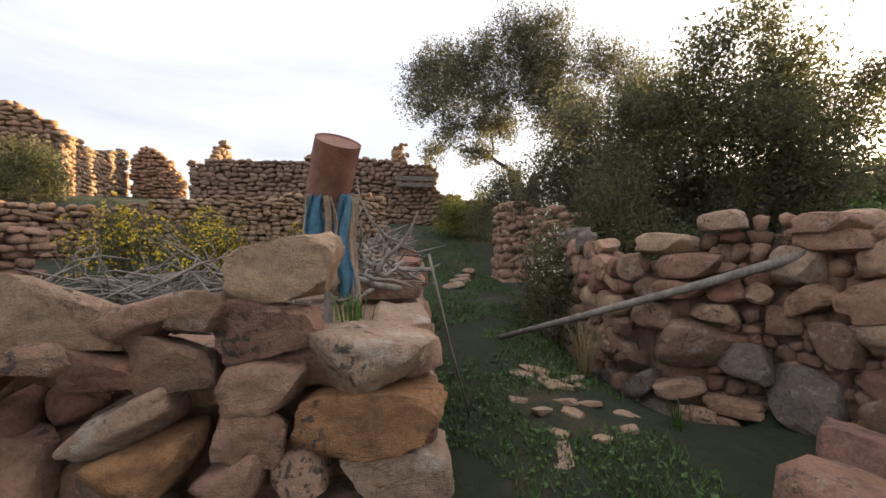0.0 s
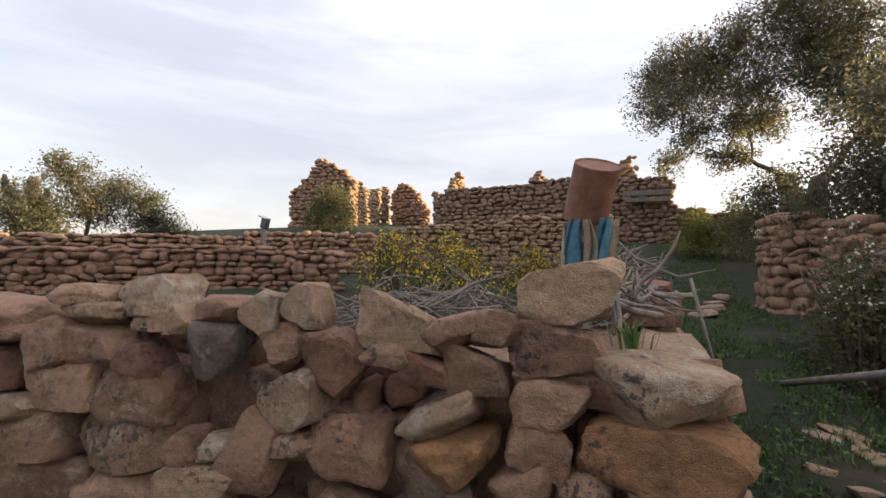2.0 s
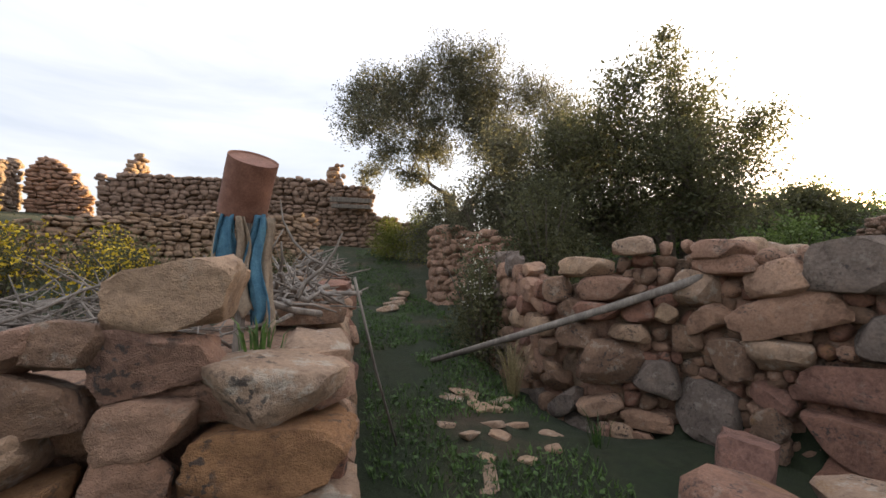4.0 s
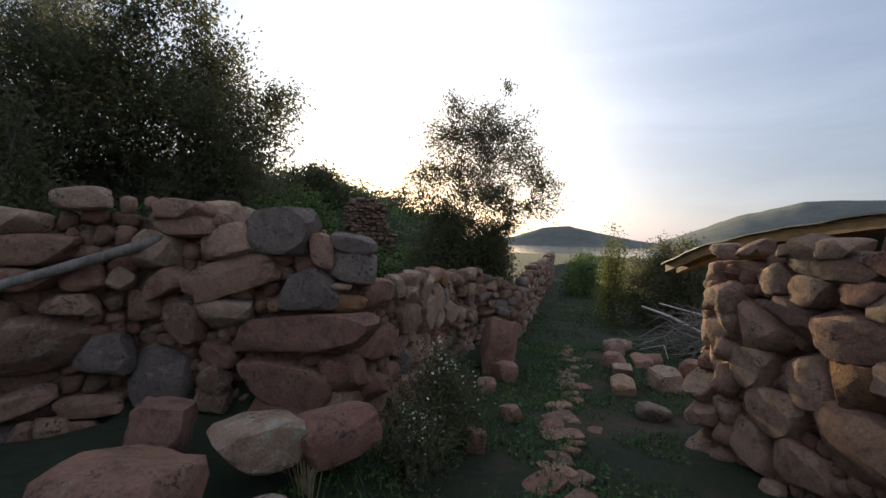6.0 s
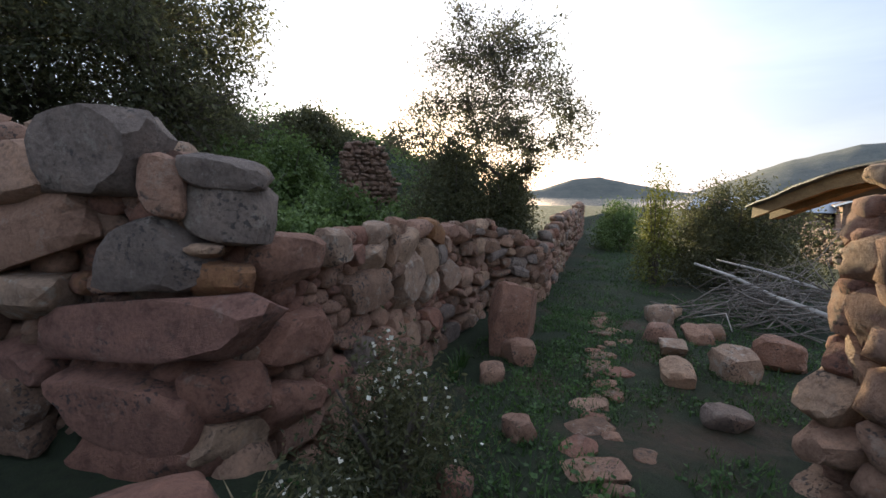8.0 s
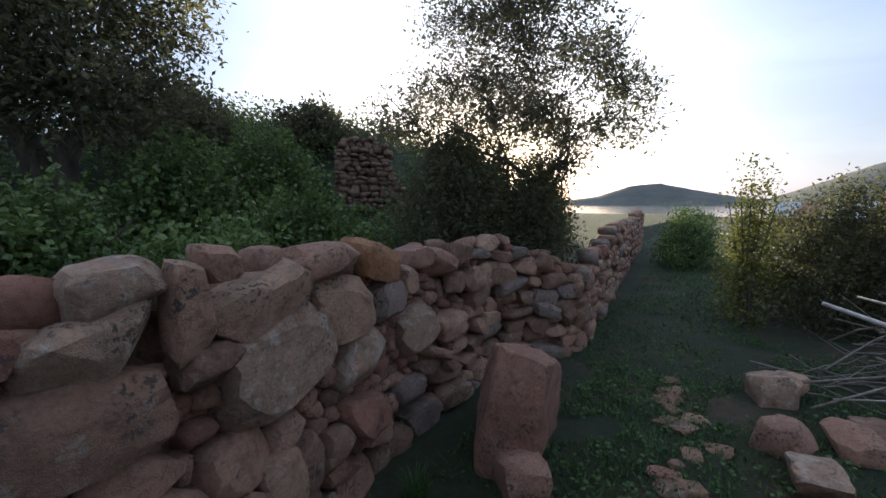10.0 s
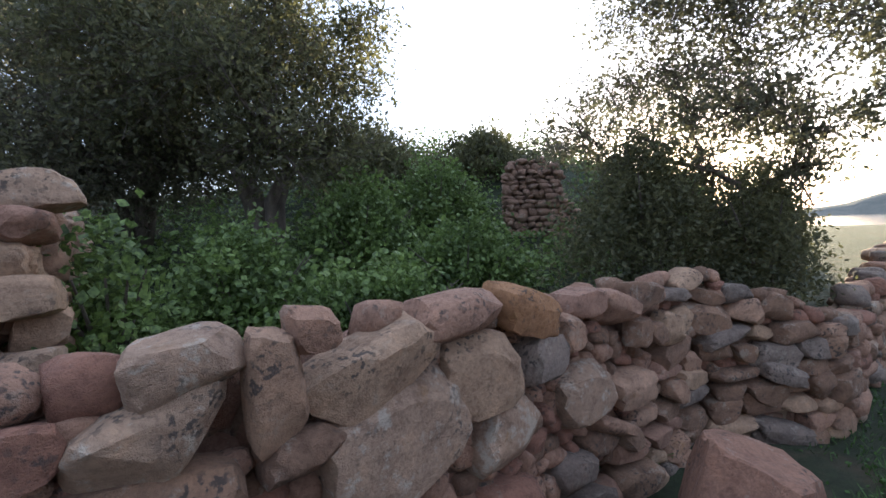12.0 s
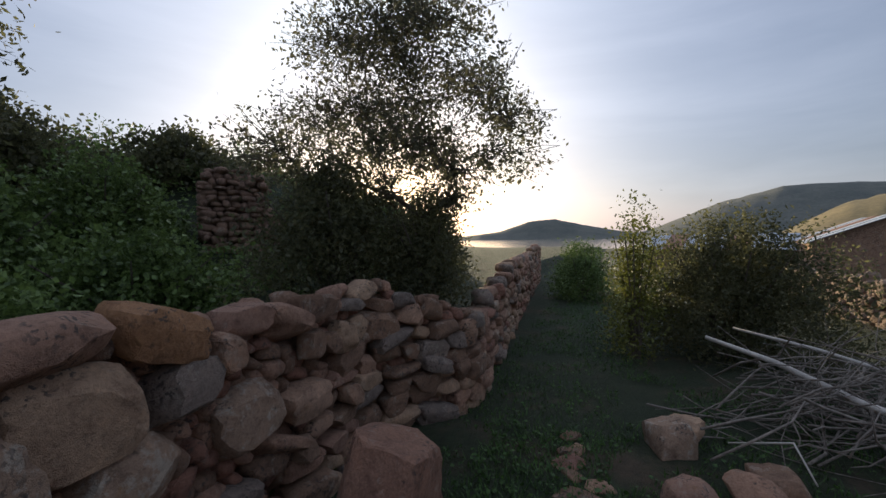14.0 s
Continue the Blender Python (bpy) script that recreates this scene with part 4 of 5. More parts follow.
bush("shrub", 2.35, 5.9, 0.55, 0.9, 1.55, 5200, 0.055, LEAF_DARK, "leafy shrub with small white flowers by the lane", 61, None, (FLOWER_WHITE, 60, 0.03))
bush("shrub", 3.5, 6.3, 1.1, 0.9, 2.0, 8000, 0.06, LEAF_DARK, "dense dark evergreen shrub above the stone wall", 62, 0.9)
bush("shrub", 3.3, 8.8, 1.0, 1.0, 1.7, 5000, 0.07, LEAF_OLIVE, "evergreen shrub overhanging the lane wall", 63, 1.8)
bush("shrub", 1.9, 14.9, 0.9, 0.8, 1.3, 5200, 0.07, LEAF_LIME, "yellow-green shrub at the head of the lane", 64)
bush("shrub", 9.5, 3.5, 1.5, 0.7, 1.35, 15000, 0.055, LEAF_DARK, "brownish scrub round the foot of the tree", 65, 0.75)
bush("shrub", 10.35, 2.75, 1.0, 0.45, 1.3, 9000, 0.055, LEAF_DARK, "dark scrub hiding the foot of the tree", 166, 0.5)
bush("shrub", 11.4, 3.3, 1.2, 0.6, 1.25, 10000, 0.055, LEAF_DARK, "dark evergreen scrub behind the stone wall", 66, 0.75)
bush("shrub", 13.0, -1.0, 1.4, 1.9, 1.95, 34000, 0.06, LEAF_DARK, "dark bush with sunlit yellow-green tips beside the path", 67, -0.45)
# low sun on the bush's shoot tips is put into this lighter leaf colour
bush("shrub", 12.4, 0.35, 0.4, 0.5, 2.25, 4200, 0.06, LEAF_LIME, "yellow-green upright shoots of a shrub, coloured as sunlit", 68, -0.45)
bush("shrub", 18.5, 1.5, 1.2, 1.3, 1.5, 9000, 0.08, LEAF_IVY, "rounded green bush at the end of the path", 69, -0.45)
bush("white_flowered_weed", 4.35, 1.38, 0.55, 0.34, 0.75, 7500, 0.035, LEAF_DARK, "tall weedy plant with small white flowers at the wall", 72, None, (FLOWER_WHITE, 18, 0.026), 0.35, "plant")
bush("white_flowered_weed", 3.75, 1.3, 0.35, 0.25, 0.45, 2600, 0.035, LEAF_DARK, "low weedy plant with small white flowers", 73, None, (FLOWER_WHITE, 12, 0.022), 0.35, "plant")
bush("ivy", 4.98, 4.2, 0.3, 0.9, 1.1, 2600, 0.06, LEAF_IVY, "ivy climbing over the end of the cross wall", 74, None, None, 0.75)
bush("bramble", 6.8, 4.5, 1.2, 0.9, 0.9, 7500, 0.07, LEAF_IVY, "bright green bramble below the bank", 75, None, None, 0.7)
bush("bramble", 8.4, 5.2, 1.3, 0.9, 1.0, 7500, 0.07, LEAF_IVY, "bright green bramble below the bank", 76, None, None, 0.7)
bush("shrub", 3.2, 12.6, 1.3, 1.0, 2.0, 8000, 0.08, LEAF_OLIVE, "undergrowth beneath the old olive tree", 77, 1.9)
bush("shrub", 5.3, 12.0, 1.6, 1.0, 2.4, 9000, 0.08, LEAF_DARK, "undergrowth beneath the old olive tree", 78, 1.9)
bush("shrub", 2.9, 14.8, 0.8, 0.7, 1.6, 4500, 0.08, LEAF_LIME, "yellow-green shrub below the ruined wall", 79)
bush("bramble", 5.9, 5.3, 1.0, 0.9, 1.1, 6500, 0.07, LEAF_IVY, "bright green bramble below the bank", 86, None, None, 0.7)
bush("bramble", 7.6, 6.6, 1.3, 1.0, 1.3, 7000, 0.075, LEAF_IVY, "ivy mound on the bank", 87, None, None, 0.7)
bush("bramble", 9.3, 7.2, 1.3, 1.0, 1.2, 6500, 0.075, LEAF_IVY, "ivy mound on the bank", 88, None, None, 0.7)
bush("bramble", 8.9, 9.4, 1.7, 1.1, 1.3, 6500, 0.09, LEAF_DARK, "dark scrub mound on the bank", 89, None, None, 0.7)
bush("bramble", 11.6, 8.8, 1.6, 1.1, 1.0, 6000, 0.09, LEAF_DARK, "dark scrub mound on the bank", 90, None, None, 0.7)
bush("shrub", -15.5, 6.4, 1.6, 0.9, 1.3, 2500, 0.10, LEAF_DARK, "dark low scrub under the olive tree", 70)
bush("shrub", -12.3, 15.2, 1.9, 1.2, 1.9, 6500, 0.11, LEAF_DARK, "dark shrub against the ruined gable", 71)
for i, (x, y) in enumerate(((-2.2, 6.6), (-3.3, 6.2), (-1.4, 8.0), (-2.9, 7.6))):
    bush("gorse_bush", x, y, 0.75, 0.6, 0.95 + 0.15 * (i % 2), 3200, 0.05, LEAF_DARK, "gorse bush speckled with yellow flowers", 80 + i, None, (FLOWER_YELLOW, 170, 0.045))
bush("shrub", -0.9, 10.4, 0.6, 0.5, 0.9, 1800, 0.06, LEAF_DARK, "small dark shrub before the terrace wall", 85)

# bank behind the long wall, overgrown with ivy
irng = np.random.default_rng(91)
top = new("ivy_bank")
ip = []
while len(ip) < 26000:
    x, y = irng.uniform(4.0, 17.0), irng.uniform(2.6, 12.5)
    r, az = math.hypot(x - 5.5, y - 0.7), math.degrees(math.atan2(y - 0.7, x - 5.5))
    if az < 27 or az > 110 or (x > 8.6 and y < 3.6) or irng.uniform() > min(1, 9 / (r * r) + 0.18):
        continue
    hump = max(0, noise.noise(Vector((x * 0.8, y * 0.8, 5)))) * 1.3 + max(0, noise.noise(Vector((x * 2.1, y * 2.1, 9)))) * 0.35
    cover = 0.12 + hump * smooth(3.0, 5.0, y)
    ip.append((x, y, height(x, y) + cover * (1 - irng.uniform(0, 1) ** 3 * 0.9)))
part("leaves", leaf_mesh("leaves", ip, 0.085, LEAF_IVY, irng, 0.75, 0.3), top)
tagged(top, "bank overgrown with bright green ivy and bramble", "ivy", "", "stuff")
rrng = np.random.default_rng(92)
top = new("ridge_scrub")
rp = []
for _ in range(420):
    az, r = rrng.uniform(27, 72), rrng.uniform(11, 22)
    x, y = 5.5 + r * math.cos(radians(az)), 0.7 + r * math.sin(radians(az))
    s = rrng.uniform(0.25, 0.6) * (0.75 if az < 36 else 1)
    c = np.array((x, y, height(x, y) + s * 0.2))
    rp.append(c + rrng.normal(size=(34, 3)) * s * np.array([0.6, 0.6, 0.4]))
part("leaves", leaf_mesh("leaves", np.concatenate(rp), 0.12, LEAF_DARK, rrng, 0.6), top)
tagged(top, "dark evergreen scrub along the ridge", "scrub", "", "stuff")

# ---- lane: grass, weeds, loose stones ----
grng = np.random.default_rng(93)
GRASS_LIMITS = ((0.75, 2.35, 1.2, 16.0, 15000), (0.3, 9.6, 0.5, 1.75, 9000), (6.0, 24.0, 0.2, 2.2, 12000), (-0.5, 6.0, -0.4, 0.6, 4000), (6.6, 11.5, -1.6, 0.4, 5000))
gv = []
for x0, x1, y0, y1, count in GRASS_LIMITS:
    for _ in range(count):
        x = grng.uniform(x0, x1)
        y = y0 + (y1 - y0) * grng.uniform() ** (1.6 if y1 > 10 else 1)
        if y1 > 10 and x > 2.3 - 0.0 * y:
            continue
        if noise.noise(Vector((x * 1.3, y * 1.3, 2))) < -0.22:
            continue
        gv.append((x, y, height(x, y)))
gv = np.array(gv)
n = len(gv)
bl = grng.uniform(0.03, 0.085, n)[:, None]
dirs = grng.normal(size=(n, 3)) * np.array([1, 1, 0])
dirs /= np.linalg.norm(dirs, axis=1)[:, None]
side = np.cross(dirs, [0, 0, 1]) * 0.006
tip = gv + dirs * bl * grng.uniform(0.2, 1.2, n)[:, None] + np.array([0, 0, 1]) * bl
blade = np.stack([gv - side, gv + side, tip], 1).reshape(-1, 3)
me = bpy.data.meshes.new("grass")
me.vertices.add(3 * n)
me.vertices.foreach_set("co", blade.ravel())
me.loops.add(3 * n)
me.loops.foreach_set("vertex_index", np.arange(3 * n, dtype=np.int32))
me.polygons.add(n)
me.polygons.foreach_set("loop_start", np.arange(0, 3 * n, 3, dtype=np.int32))
me.update(calc_edges=True)
me.materials.append(LEAF_GRASS)
tagged(new("grass", me), "short green grass on the lane", "grass", "", "stuff")
cl = gv[grng.choice(n, 12000)] + np.stack([grng.normal(0, 0.03, 12000), grng.normal(0, 0.03, 12000), grng.uniform(0.015, 0.055, 12000)], 1)
tagged(new("clover", leaf_mesh("clover", cl, 0.035, LEAF_GRASS, grng, 0.9, 0.6)), "low clover and broad-leaved weeds in the lane", "weeds", "", "stuff")


def tuft(x, y, count, tall, mat, seed, label="tuft of long grass at the wall foot", z=None):
    rng = np.random.default_rng(seed)
    z = height(x, y) if z is None else z
    out = []
    for _ in range(count):
        a, q, r = rng.uniform(0, 6.28), rng.uniform(0.5, 1) * tall, rng.uniform(0, 0.07)
        b = Vector((r * math.cos(a), r * math.sin(a), 0))
        e = Vector((math.cos(a), math.sin(a), 0)) * q * rng.uniform(0.2, 0.6)
        s = Vector((-math.sin(a), math.cos(a), 0)) * 0.005
        p1, p2 = b + e * 0.35 + Vector((0, 0, q * 0.65)), b + e + Vector((0, 0, q * 0.9))
        out.append(([tuple(b - s), tuple(b + s), tuple(p1 + s * 0.8), tuple(p1 - s * 0.8), tuple(p2)], [(0, 1, 2, 3), (3, 2, 4)]))
    ob = new("grass_tuft", mesh_from("grass_tuft", *gather(out), mat))
    ob.location = (x, y, z)
    tagged(ob, label, "grass", "grass tufts")


for i, (x, y, c, t) in enumerate(((2.2, 4.4, 60, 0.6), (2.3, 4.7, 50, 0.7), (3.1, 1.62, 26, 0.35), (3.7, 1.6, 22, 0.3), (2.45, 3.3, 20, 0.3), (6.3, 1.98, 40, 0.3), (6.7, 2.1, 40, 0.26), (5.7, 1.9, 25, 0.25), (0.8, 2.2, 20, 0.2), (4.5, 1.7, 22, 0.3))):
    tuft(x, y, c, t, STRAW if i < 4 else LEAF_GRASS, 200 + i, "tuft of dry straw-coloured grass" if i < 4 else "tuft of long grass at the wall foot")
tuft(0.38, 1.75, 24, 0.12, LEAF_GRASS, 230, "small grass tuft between the wall stones", 1.24)

lrng = np.random.default_rng(94)


def loose(x, y, w, d, h, turn, mat, label, z=None, tilt=0, level=3, variant=None, category="stone"):
    z = height(x, y) if z is None else z
    me = stone_mesh(int(lrng.integers(0, 14)) if variant is None else variant, level, mat)
    tilt = tilt or lrng.uniform(-16, 16)
    ob = new("loose_stone", me)
    ob.matrix_basis = Matrix.Translation((x, y, z + h * 0.28)) @ Matrix.Rotation(radians(turn), 4, "Z") @ Matrix.Rotation(radians(tilt), 4, "Y") @ Matrix.Rotation(radians(tilt * 0.7), 4, "X") @ Matrix.Diagonal((w, d, h, 1))
    return tagged(ob, label, category, "loose stones")


loose(7.57, 1.84, 0.90, 0.56, 1.0, 10, PINK, "large pinkish boulder standing by the path", -0.43, 6, 4, 9, "boulder")
loose(7.15, 1.62, 0.42, 0.34, 0.34, 35, PINK, "broken pink stone beside the path")
loose(2.40, 2.0, 0.58, 0.50, 0.44, 20, PINK, "large pink boulder on the ground", 0.18)
loose(3.03, 1.90, 0.46, 0.36, 0.26, -30, PALE, "pale flat-topped stone on the ground", 0.28)
loose(3.36, 1.66, 0.50, 0.36, 0.28, -20, RED, "red stone at the wall foot", 0.26)
loose(2.87, 2.47, 0.36, 0.30, 0.30, 40, RED, "rounded red stone on the ground", 0.30)
loose(2.75, 1.6, 0.36, 0.30, 0.24, 10, PALE, "pale broken stone on the ground")
loose(9.54, 0.23, 0.42, 0.34, 0.34, 15, PALE, "pale stone in the grass")
loose(8.62, 0.22, 0.36, 0.32, 0.30, 60, PINK, "pink stone in the grass")
loose(8.85, -0.2, 0.42, 0.30, 0.22, 20, PINK, "flat pink stone in the grass")
loose(9.75, 0.1, 0.36, 0.3, 0.28, -20, TAN, "tan stone in the grass")
loose(8.2, 0.1, 0.42, 0.28, 0.2, 5, PALE, "pale flat stone in the grass")
loose(7.4, 0.08, 0.46, 0.30, 0.26, 10, TAN, "tan stone beside the path")
loose(7.75, -0.44, 0.42, 0.36, 0.36, 30, PALE, "pale rounded stone in the grass")
loose(8.3, -0.9, 0.50, 0.42, 0.42, 75, PINK, "pink stone by the branch heap")
loose(6.6, -0.25, 0.46, 0.24, 0.20, -40, GREY, "flat grey stone at the hut wall foot")
loose(9.1, -0.38, 0.45, 0.3, 0.2, 0, BROWN, "flat brown stone in the grass")
loose(4.62, 1.2, 0.24, 0.2, 0.2, 15, RED, "small red stone by the weeds")
loose(5.42, 1.1, 0.26, 0.2, 0.2, 60, PINK, "pink broken stone in the grass")
loose(6.5, 1.68, 0.3, 0.24, 0.26, 25, PINK, "pink stone at the wall foot")


# flat stones half sunk in the lane
for i in range(20):
    x, y = lrng.uniform(1.35, 2.25), lrng.uniform(2.5, 4.3)
    loose(x, y, lrng.uniform(0.12, 0.34), lrng.uniform(0.07, 0.16), 0.06, lrng.uniform(0, 180), (PALE, TAN)[i % 2], "flat stone half sunk in the lane", height(x, y) - 0.026, 0, 3)
for i in range(38):
    x = 4.0 + 5.6 * (i / 38) + lrng.uniform(-0.06, 0.06)
    y = 0.42 + 0.09 * (x - 4) + lrng.normal(0, 0.11)
    big = lrng.uniform(0.16, 0.36) * (1.1 if i % 3 else 0.6)
    loose(x, y, big, big * lrng.uniform(0.5, 0.8), 0.07, lrng.uniform(0, 180), (PINK, BROWN, RED, BROWN)[i % 4], "flat worn stone set in the trodden path", height(x, y) - 0.02, lrng.uniform(1, 5), 3)
for i in range(4):
    loose(1.3 + 0.18 * i, 8.6 + 0.7 * i, 0.45, 0.3, 0.14, 30 * i, PALE, "flat pale stone in the grassy lane", None, 0, 3)

# ---- rusty tin on a wrapped post ----
tin = new("tin_on_post")
tin.location = (0.2, 2.3, 1.25)
pv, pf = tube([(-0.02, 0, -0.2), (0, 0, 0.3), (0.02, 0, 0.52)], [0.022, 0.02, 0.018], 8)
part("post", mesh_from("post", pv, pf, DEADWOOD), tin)
bm = bmesh.new()
bmesh.ops.create_cone(bm, cap_ends=False, segments=40, radius1=0.1, radius2=0.1, depth=0.25)
bmesh.ops.subdivide_edges(bm, edges=[e for e in bm.edges if abs(e.verts[0].co.z - e.verts[1].co.z) > 0.1], cuts=6)
for v in bm.verts:
    k = 1 + 0.025 * noise.noise(v.co * 14)
    v.co.x, v.co.y = v.co.x * k, v.co.y * k
ring = [e for e in bm.edges if e.is_boundary and e.verts[0].co.z > 0]
cap = bmesh.ops.holes_fill(bm, edges=ring)["faces"]
bmesh.ops.inset_region(bm, faces=cap, thickness=0.006, depth=-0.008)
bmesh.ops.solidify(bm, geom=bm.faces[:], thickness=0.002)
for f in bm.faces:
    f.smooth = len(f.verts) == 4
me = bpy.data.meshes.new("tin")
bm.to_mesh(me)
bm.free()
me.materials.append(RUST)
me.set_sharp_from_angle(angle=radians(40))
can = part("tin", me, tin, pose(0.01, 0, 0.595, 26, 17, 0))
tagged(can, "upturned rusty tin")


def rag(x, y, z0, z1, w, turn, mat, seed):
    """A hanging strip of cloth in loose folds."""
    rng = np.random.default_rng(seed)
    vs, fs, cols, rows = [], [], 12, 16
    ph = rng.uniform(0, 6)
    for j in range(rows + 1):
        k = j / rows
        for i in range(cols + 1):
            s = i / cols - 0.5
            ww = w * (0.6 + 0.9 * k) * (1 + 0.1 * math.sin(k * 9 + ph))
            vs.append((s * ww + 0.012 * math.sin(k * 7 + ph), 0.016 * math.sin(s * 8 + ph + k * 4) + 0.008 * math.sin(s * 19 + k * 7 + 2 * ph) + 0.012 * math.sin(k * 6 + ph), z0 + (z1 - z0) * (k + 0.05 * math.sin(s * 13 + ph) * (k > 0.9))))
    for j in range(rows):
        for i in range(cols):
            o = j * (cols + 1) + i
            fs.append((o, o + 1, o + cols + 2, o + cols + 1))
    ob = part("rag", mesh_from("rag", vs, fs, mat, True), tin, pose(x, y, 0, 0, 0, turn))
    sd = ob.modifiers.new("thickness", "SOLIDIFY")
    sd.thickness = 0.004


rag(-0.055, -0.03, 0.47, 0.10, 0.10, 20, CLOTH_BLUE, 1)
rag(0.055, -0.03, 0.47, 0.02, 0.075, -25, CLOTH_BLUE, 2)
rag(-0.10, 0.0, 0.46, 0.16, 0.07, 60, CLOTH_TAN, 3)
rag(0.0, -0.045, 0.46, 0.06, 0.06, 5, CLOTH_TAN, 4)
rag(0.095, 0.0, 0.46, -0.02, 0.05, 80, CLOTH_TAN, 5)
tagged(tin, "rusty upturned tin on a post wrapped in blue rags", "scarecrow")


# ---- dead branches and poles ----
def pole(points, radii, mat, label, name="pole"):
    pts = [Vector(p) for p in points]
    v, f = tube([tuple(p) for p in pts], radii, 9)
    tagged(new(name, mesh_from(name, v, f, mat, True)), label, "pole")


def brushwood(x, y, z, rx, ry, h, count, seed, mat, label, lean=(1, 0), rad=0.011, long=1.0):
    rng = np.random.default_rng(seed)
    out = []
    base_az = math.atan2(lean[1], lean[0])
    for _ in range(count):
        a = base_az + rng.normal(0, 0.55) + (math.pi if rng.uniform() < 0.4 else 0)
        c = Vector((rng.normal(0, rx * 0.45), rng.normal(0, ry * 0.45), 0))
        c.z = h * rng.uniform(0.05, 1) * math.exp(-(c.x / rx) ** 2 - (c.y / ry) ** 2)
        L = long * rng.uniform(0.35, 1.0)
        d = Vector((math.cos(a), math.sin(a), rng.normal(0.0, 0.13)))
        pts, p = [], c - d * L / 2
        for i in range(5):
            pts.append(tuple(p))
            d = (d + Vector(rng.normal(0, 0.3, 3)) * 0.9).normalized()
            p = p + d * L / 4
            p.z = max(p.z, -0.02)
        r = rad * rng.uniform(0.4, 1.5)
        out.append(tube(pts, [r, r * 0.95, r * 0.8, r * 0.6, r * 0.3], 5))
        if rng.uniform() < 0.5:
            q = Vector(pts[2])
            e = q + Vector(rng.normal(0, 0.16, 3)) * long
            e.z = max(e.z, 0)
            out.append(tube([tuple(q), tuple((q + e) / 2 + Vector(rng.normal(0, 0.02, 3))), tuple(e)], [r * 0.7, r * 0.5, r * 0.2], 4))
    top = new("brushwood")
    top.location = (x, y, z)
    tagged(part("branches", mesh_from("branches", *gather(out), mat, True), top), kind="stuff")
    return tagged(top, label, "branches")


brushwood(-0.55, 2.3, 1.16, 0.62, 0.4, 0.2, 260, 101, DEADWOOD, "heap of dry grey brushwood behind the wall", (1, 0.15), 0.006, 0.6)
brushwood(0.25, 3.4, 1.28, 0.22, 1.0, 0.14, 90, 102, DEADWOOD, "dry branches laid along the wall top", (0.25, 1), 0.013, 0.7)
brushwood(0.2, 5.6, 1.45, 0.25, 0.7, 0.25, 60, 103, DEADWOOD, "dry branches stacked on the lane wall", (0.25, 1), 0.013, 0.7)
brushwood(10.3, -1.25, -0.42, 1.0, 0.8, 0.62, 140, 104, DEADWOOD, "heap of cut dry branches beside the path", (0.45, -0.85), 0.009, 1.7)
pole([(10.75, -0.25, 0.27), (10.3, -0.72, 0.17), (9.9, -1.15, 0.0), (9.55, -1.65, -0.12)], [0.02, 0.026, 0.03, 0.032], PALEWOOD, "bleached barkless pole on the branch heap")
pole([(11.2, -0.6, 0.30), (10.7, -1.2, 0.22), (10.3, -1.7, 0.1)], [0.014, 0.018, 0.02], PALEWOOD, "bleached barkless pole on the branch heap")
pole([(9.6, -0.2, -0.35), (9.35, -0.55, -0.18), (9.1, -0.6, -0.35)], [0.008, 0.009, 0.006], PALEWOOD, "thin bleached branch in the grass")


pole([(1.5, 5.0, 0.52), (2.2, 4.35, 0.85), (2.9, 3.72, 1.18), (3.5, 3.2, 1.48)], [0.03, 0.034, 0.038, 0.04], DEADWOOD, "long grey wooden pole leaning on the wall")
pole([(0.95, 3.35, 0.3), (0.8, 3.2, 0.85), (0.66, 3.1, 1.45)], [0.008, 0.009, 0.009], DEADWOOD, "thin stick leaning against the lane wall", "stick")

# ---- garden lamp on a stake ----
lamp = new("solar_lamp")
lamp.location = (-5.9, 5.9, 1.6)
lv, lf = tube([(0, 0, -0.3), (0, 0, 0.6)], [0.05, 0.045], 8)
part("stake", mesh_from("stake", lv, lf, DEADWOOD), lamp)
part("head", box_mesh("head", 0.16, 0.1, 0.2, GLASS_DARK, 0.02), lamp, pose(0.02, 0, 0.72, 0, 15, 0))
part("panel", box_mesh("panel", 0.18, 0.16, 0.02, SHEET_PALE, 0.005), lamp, pose(0.0, 0, 0.83, 0, 20, 0))
tagged(lamp, "small outdoor lamp on a weathered wooden stake", "lamp")

# ---- hut roof over the stone wall ----
roof = new("hut_roof")
edge = [Vector((7.0, -0.34, 1.28)), Vector((6.3, -0.62, 1.50)), Vector((5.6, -0.95, 1.63)), Vector((4.8, -1.3, 1.72)), Vector((3.9, -1.7, 1.79)), Vector((3.0, -2.1, 1.82)), Vector((1.8, -2.65, 1.80))]
inward = Vector((-0.39, -0.92, 0.10)).normalized()


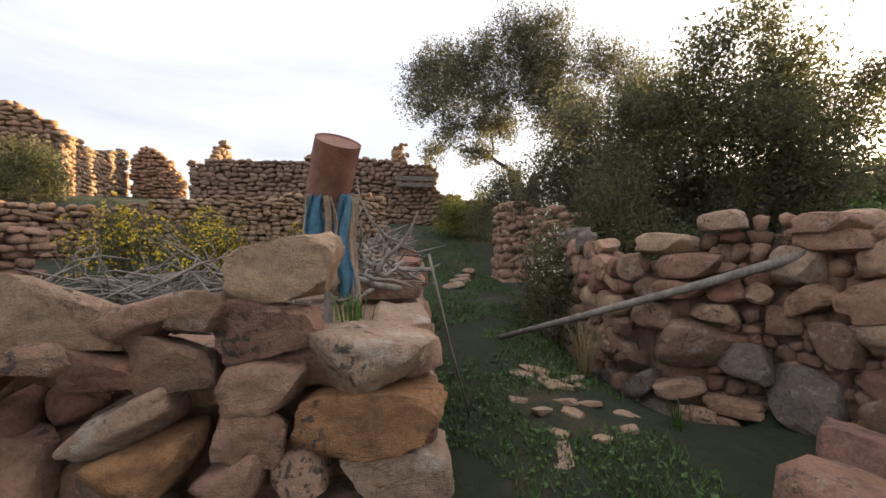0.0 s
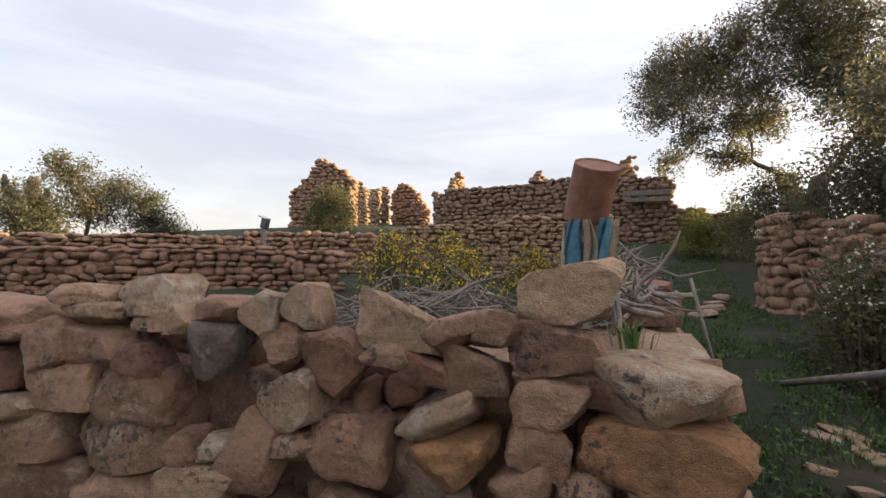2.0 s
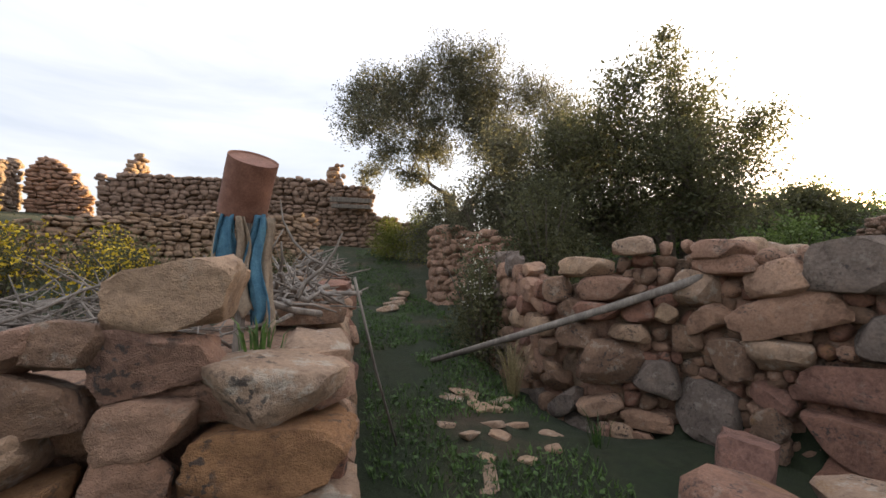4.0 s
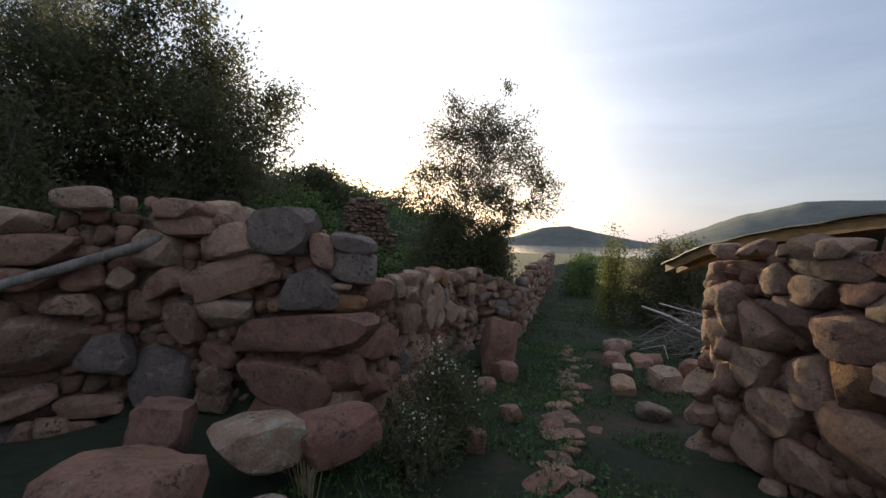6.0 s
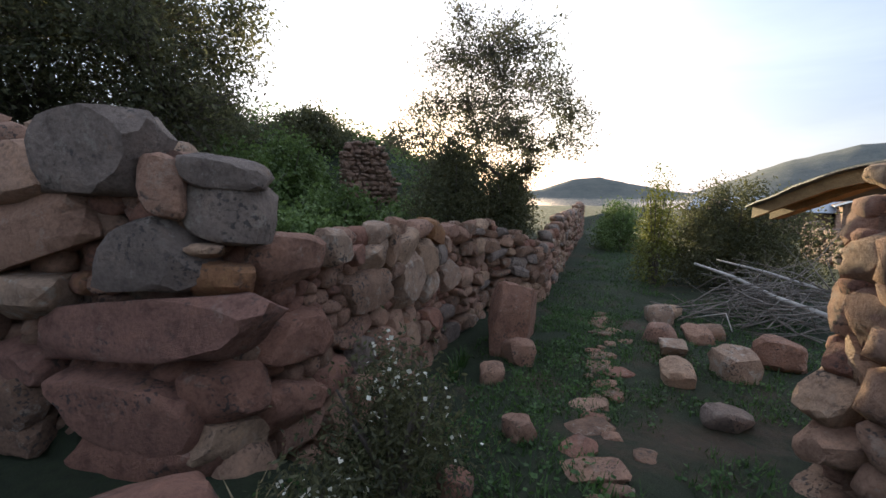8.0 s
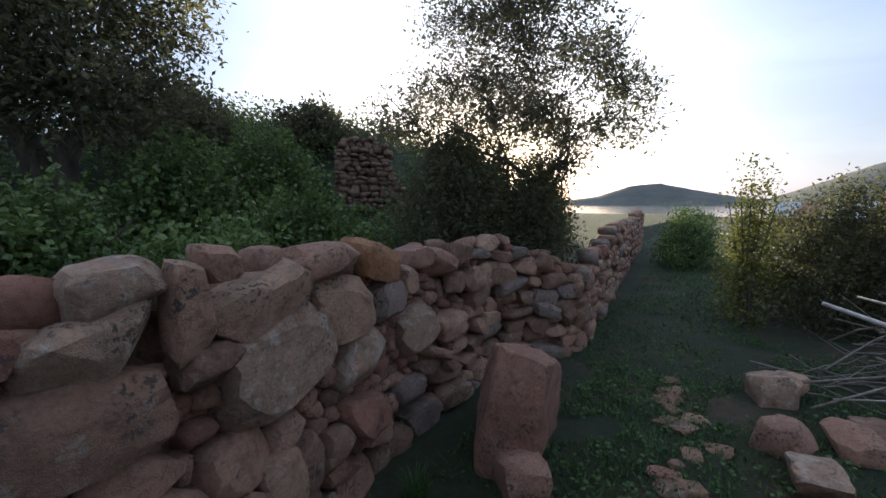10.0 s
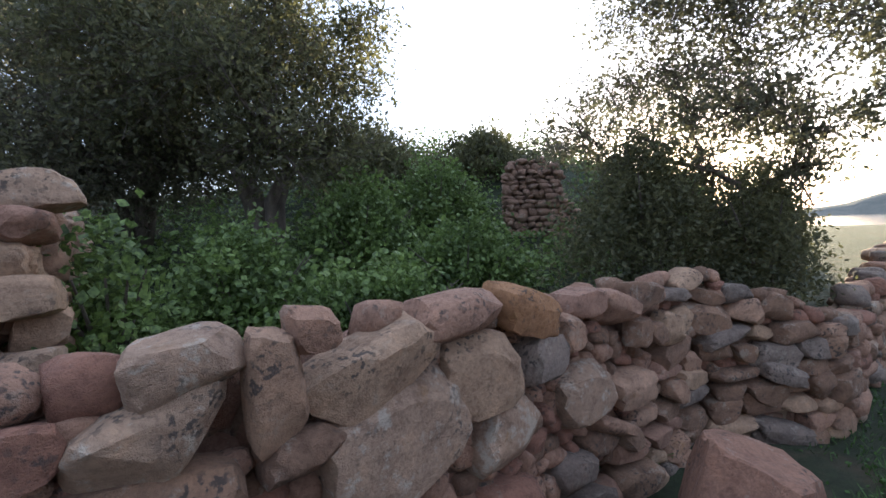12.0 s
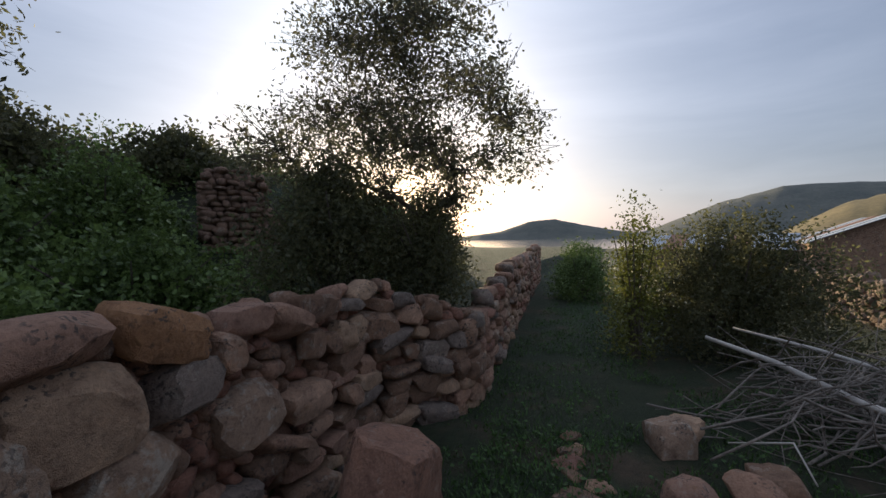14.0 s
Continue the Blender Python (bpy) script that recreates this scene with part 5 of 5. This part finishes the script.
def strip(name, offs, thick, mat, drop=0.0, lip=0.0, wave=0.0):
    vs, fs, rows = [], [], []
    dense = []
    for a, b in zip(edge[:-1], edge[1:]):
        dense += [a.lerp(b, k / 6) for k in range(6)]
    dense.append(edge[-1])
    for i, p in enumerate(dense):
        for o in offs:
            q = p + inward * o + Vector((0, 0, -drop + wave * math.sin(i * 1.9)))
            vs += [tuple(q), tuple(q - Vector((0, 0, thick)))]
    m_ = 2 * len(offs)
    for i in range(len(dense) - 1):
        o = i * m_
        for k in range(len(offs) - 1):
            fs += [(o + 2 * k, o + 2 * k + 2, o + m_ + 2 * k + 2, o + m_ + 2 * k), (o + 2 * k + 1, o + m_ + 2 * k + 1, o + m_ + 2 * k + 3, o + 2 * k + 3)]
        fs += [(o, o + m_, o + m_ + 1, o + 1), (o + m_ - 2, o + m_ - 1, o + 2 * m_ - 1, o + 2 * m_ - 2)]
    for o in (0, (len(dense) - 1) * m_):
        for k in range(len(offs) - 1):
            fs.append((o + 2 * k, o + 2 * k + 1, o + 2 * k + 3, o + 2 * k + 2))
    return part(name, mesh_from(name, vs, fs, mat), roof)


strip("sheet", (-0.05, 0.5, 1.2, 2.4), 0.012, SHEET, 0, 0, 0.006)
strip("board", (0.0, 0.028), 0.085, PLANK, 0.016)
strip("rafter", (0.12, 0.2), 0.10, PLANK, 0.018)
tagged(roof, "low hut roof of grey sheets with a timber edge board", "roof")
for i in range(8):
    p, t = along(WALL_H, 1.4 + 0.36 * i)
    loose(p.x - 0.12 * t.y * 0 - 0.1, p.y - 0.12, 0.24, 0.22, 0.14, 40 * i, (TAN, PINK, BROWN)[i % 3], "rounded stone on top of the hut wall", 1.42 + 0.012 * i, 0, 3)


# ---- sheds in the distance ----
def shed(x, y, z, sx, sy, hw, hr, turn, roof_mats, label):
    top = new("shed")
    top.matrix_basis = pose(x, y, z, 0, 0, turn)
    vs = [(-sx, -sy, 0), (sx, -sy, 0), (sx, sy, 0), (-sx, sy, 0), (-sx, -sy, hw), (sx, -sy, hw), (sx, sy, hw), (-sx, sy, hw), (-sx, 0, hr), (sx, 0, hr)]
    part("walls", mesh_from("walls", vs, [(0, 1, 5, 4), (2, 3, 7, 6), (1, 2, 6, 9, 5), (3, 0, 4, 8, 7)], RUBBLE), top)
    n = 7
    for s in (-1, 1):
        for i in range(n):
            a, b = -sx - 0.2 + (2 * sx + 0.4) * i / n, -sx - 0.2 + (2 * sx + 0.4) * (i + 1) / n
            dz = 0.02 * (i % 2)
            e = s * (sy + 0.25)
            ze = hw - (hr - hw) * 0.25 / sy
            v = [(a, 0, hr + dz + 0.03), (b, 0, hr + dz + 0.03), (b, e, ze + dz + 0.03), (a, e, ze + dz + 0.03)]
            v += [(p[0], p[1], p[2] - 0.025) for p in v]
            part("roof_sheet", mesh_from("roof_sheet", v, [(0, 1, 2, 3), (7, 6, 5, 4), (0, 4, 5, 1), (1, 5, 6, 2), (2, 6, 7, 3), (3, 7, 4, 0)], roof_mats[i % len(roof_mats)]), top)
    tagged(top, label, "shed")


shed(27.8, -9.2, -0.5, 3.4, 2.2, 1.6, 2.5, -14, (SHEET_PALE, SHEET_PALE, SHEET_RUST, SHEET_RUST), "stone shed with a patched tin and rust roof")
shed(33.0, -5.0, -0.6, 3.2, 1.9, 1.3, 2.0, 70, (SHEET_PALE, SHEET_PALE, SHEET_RUST), "low stone shed with a pale tin roof")
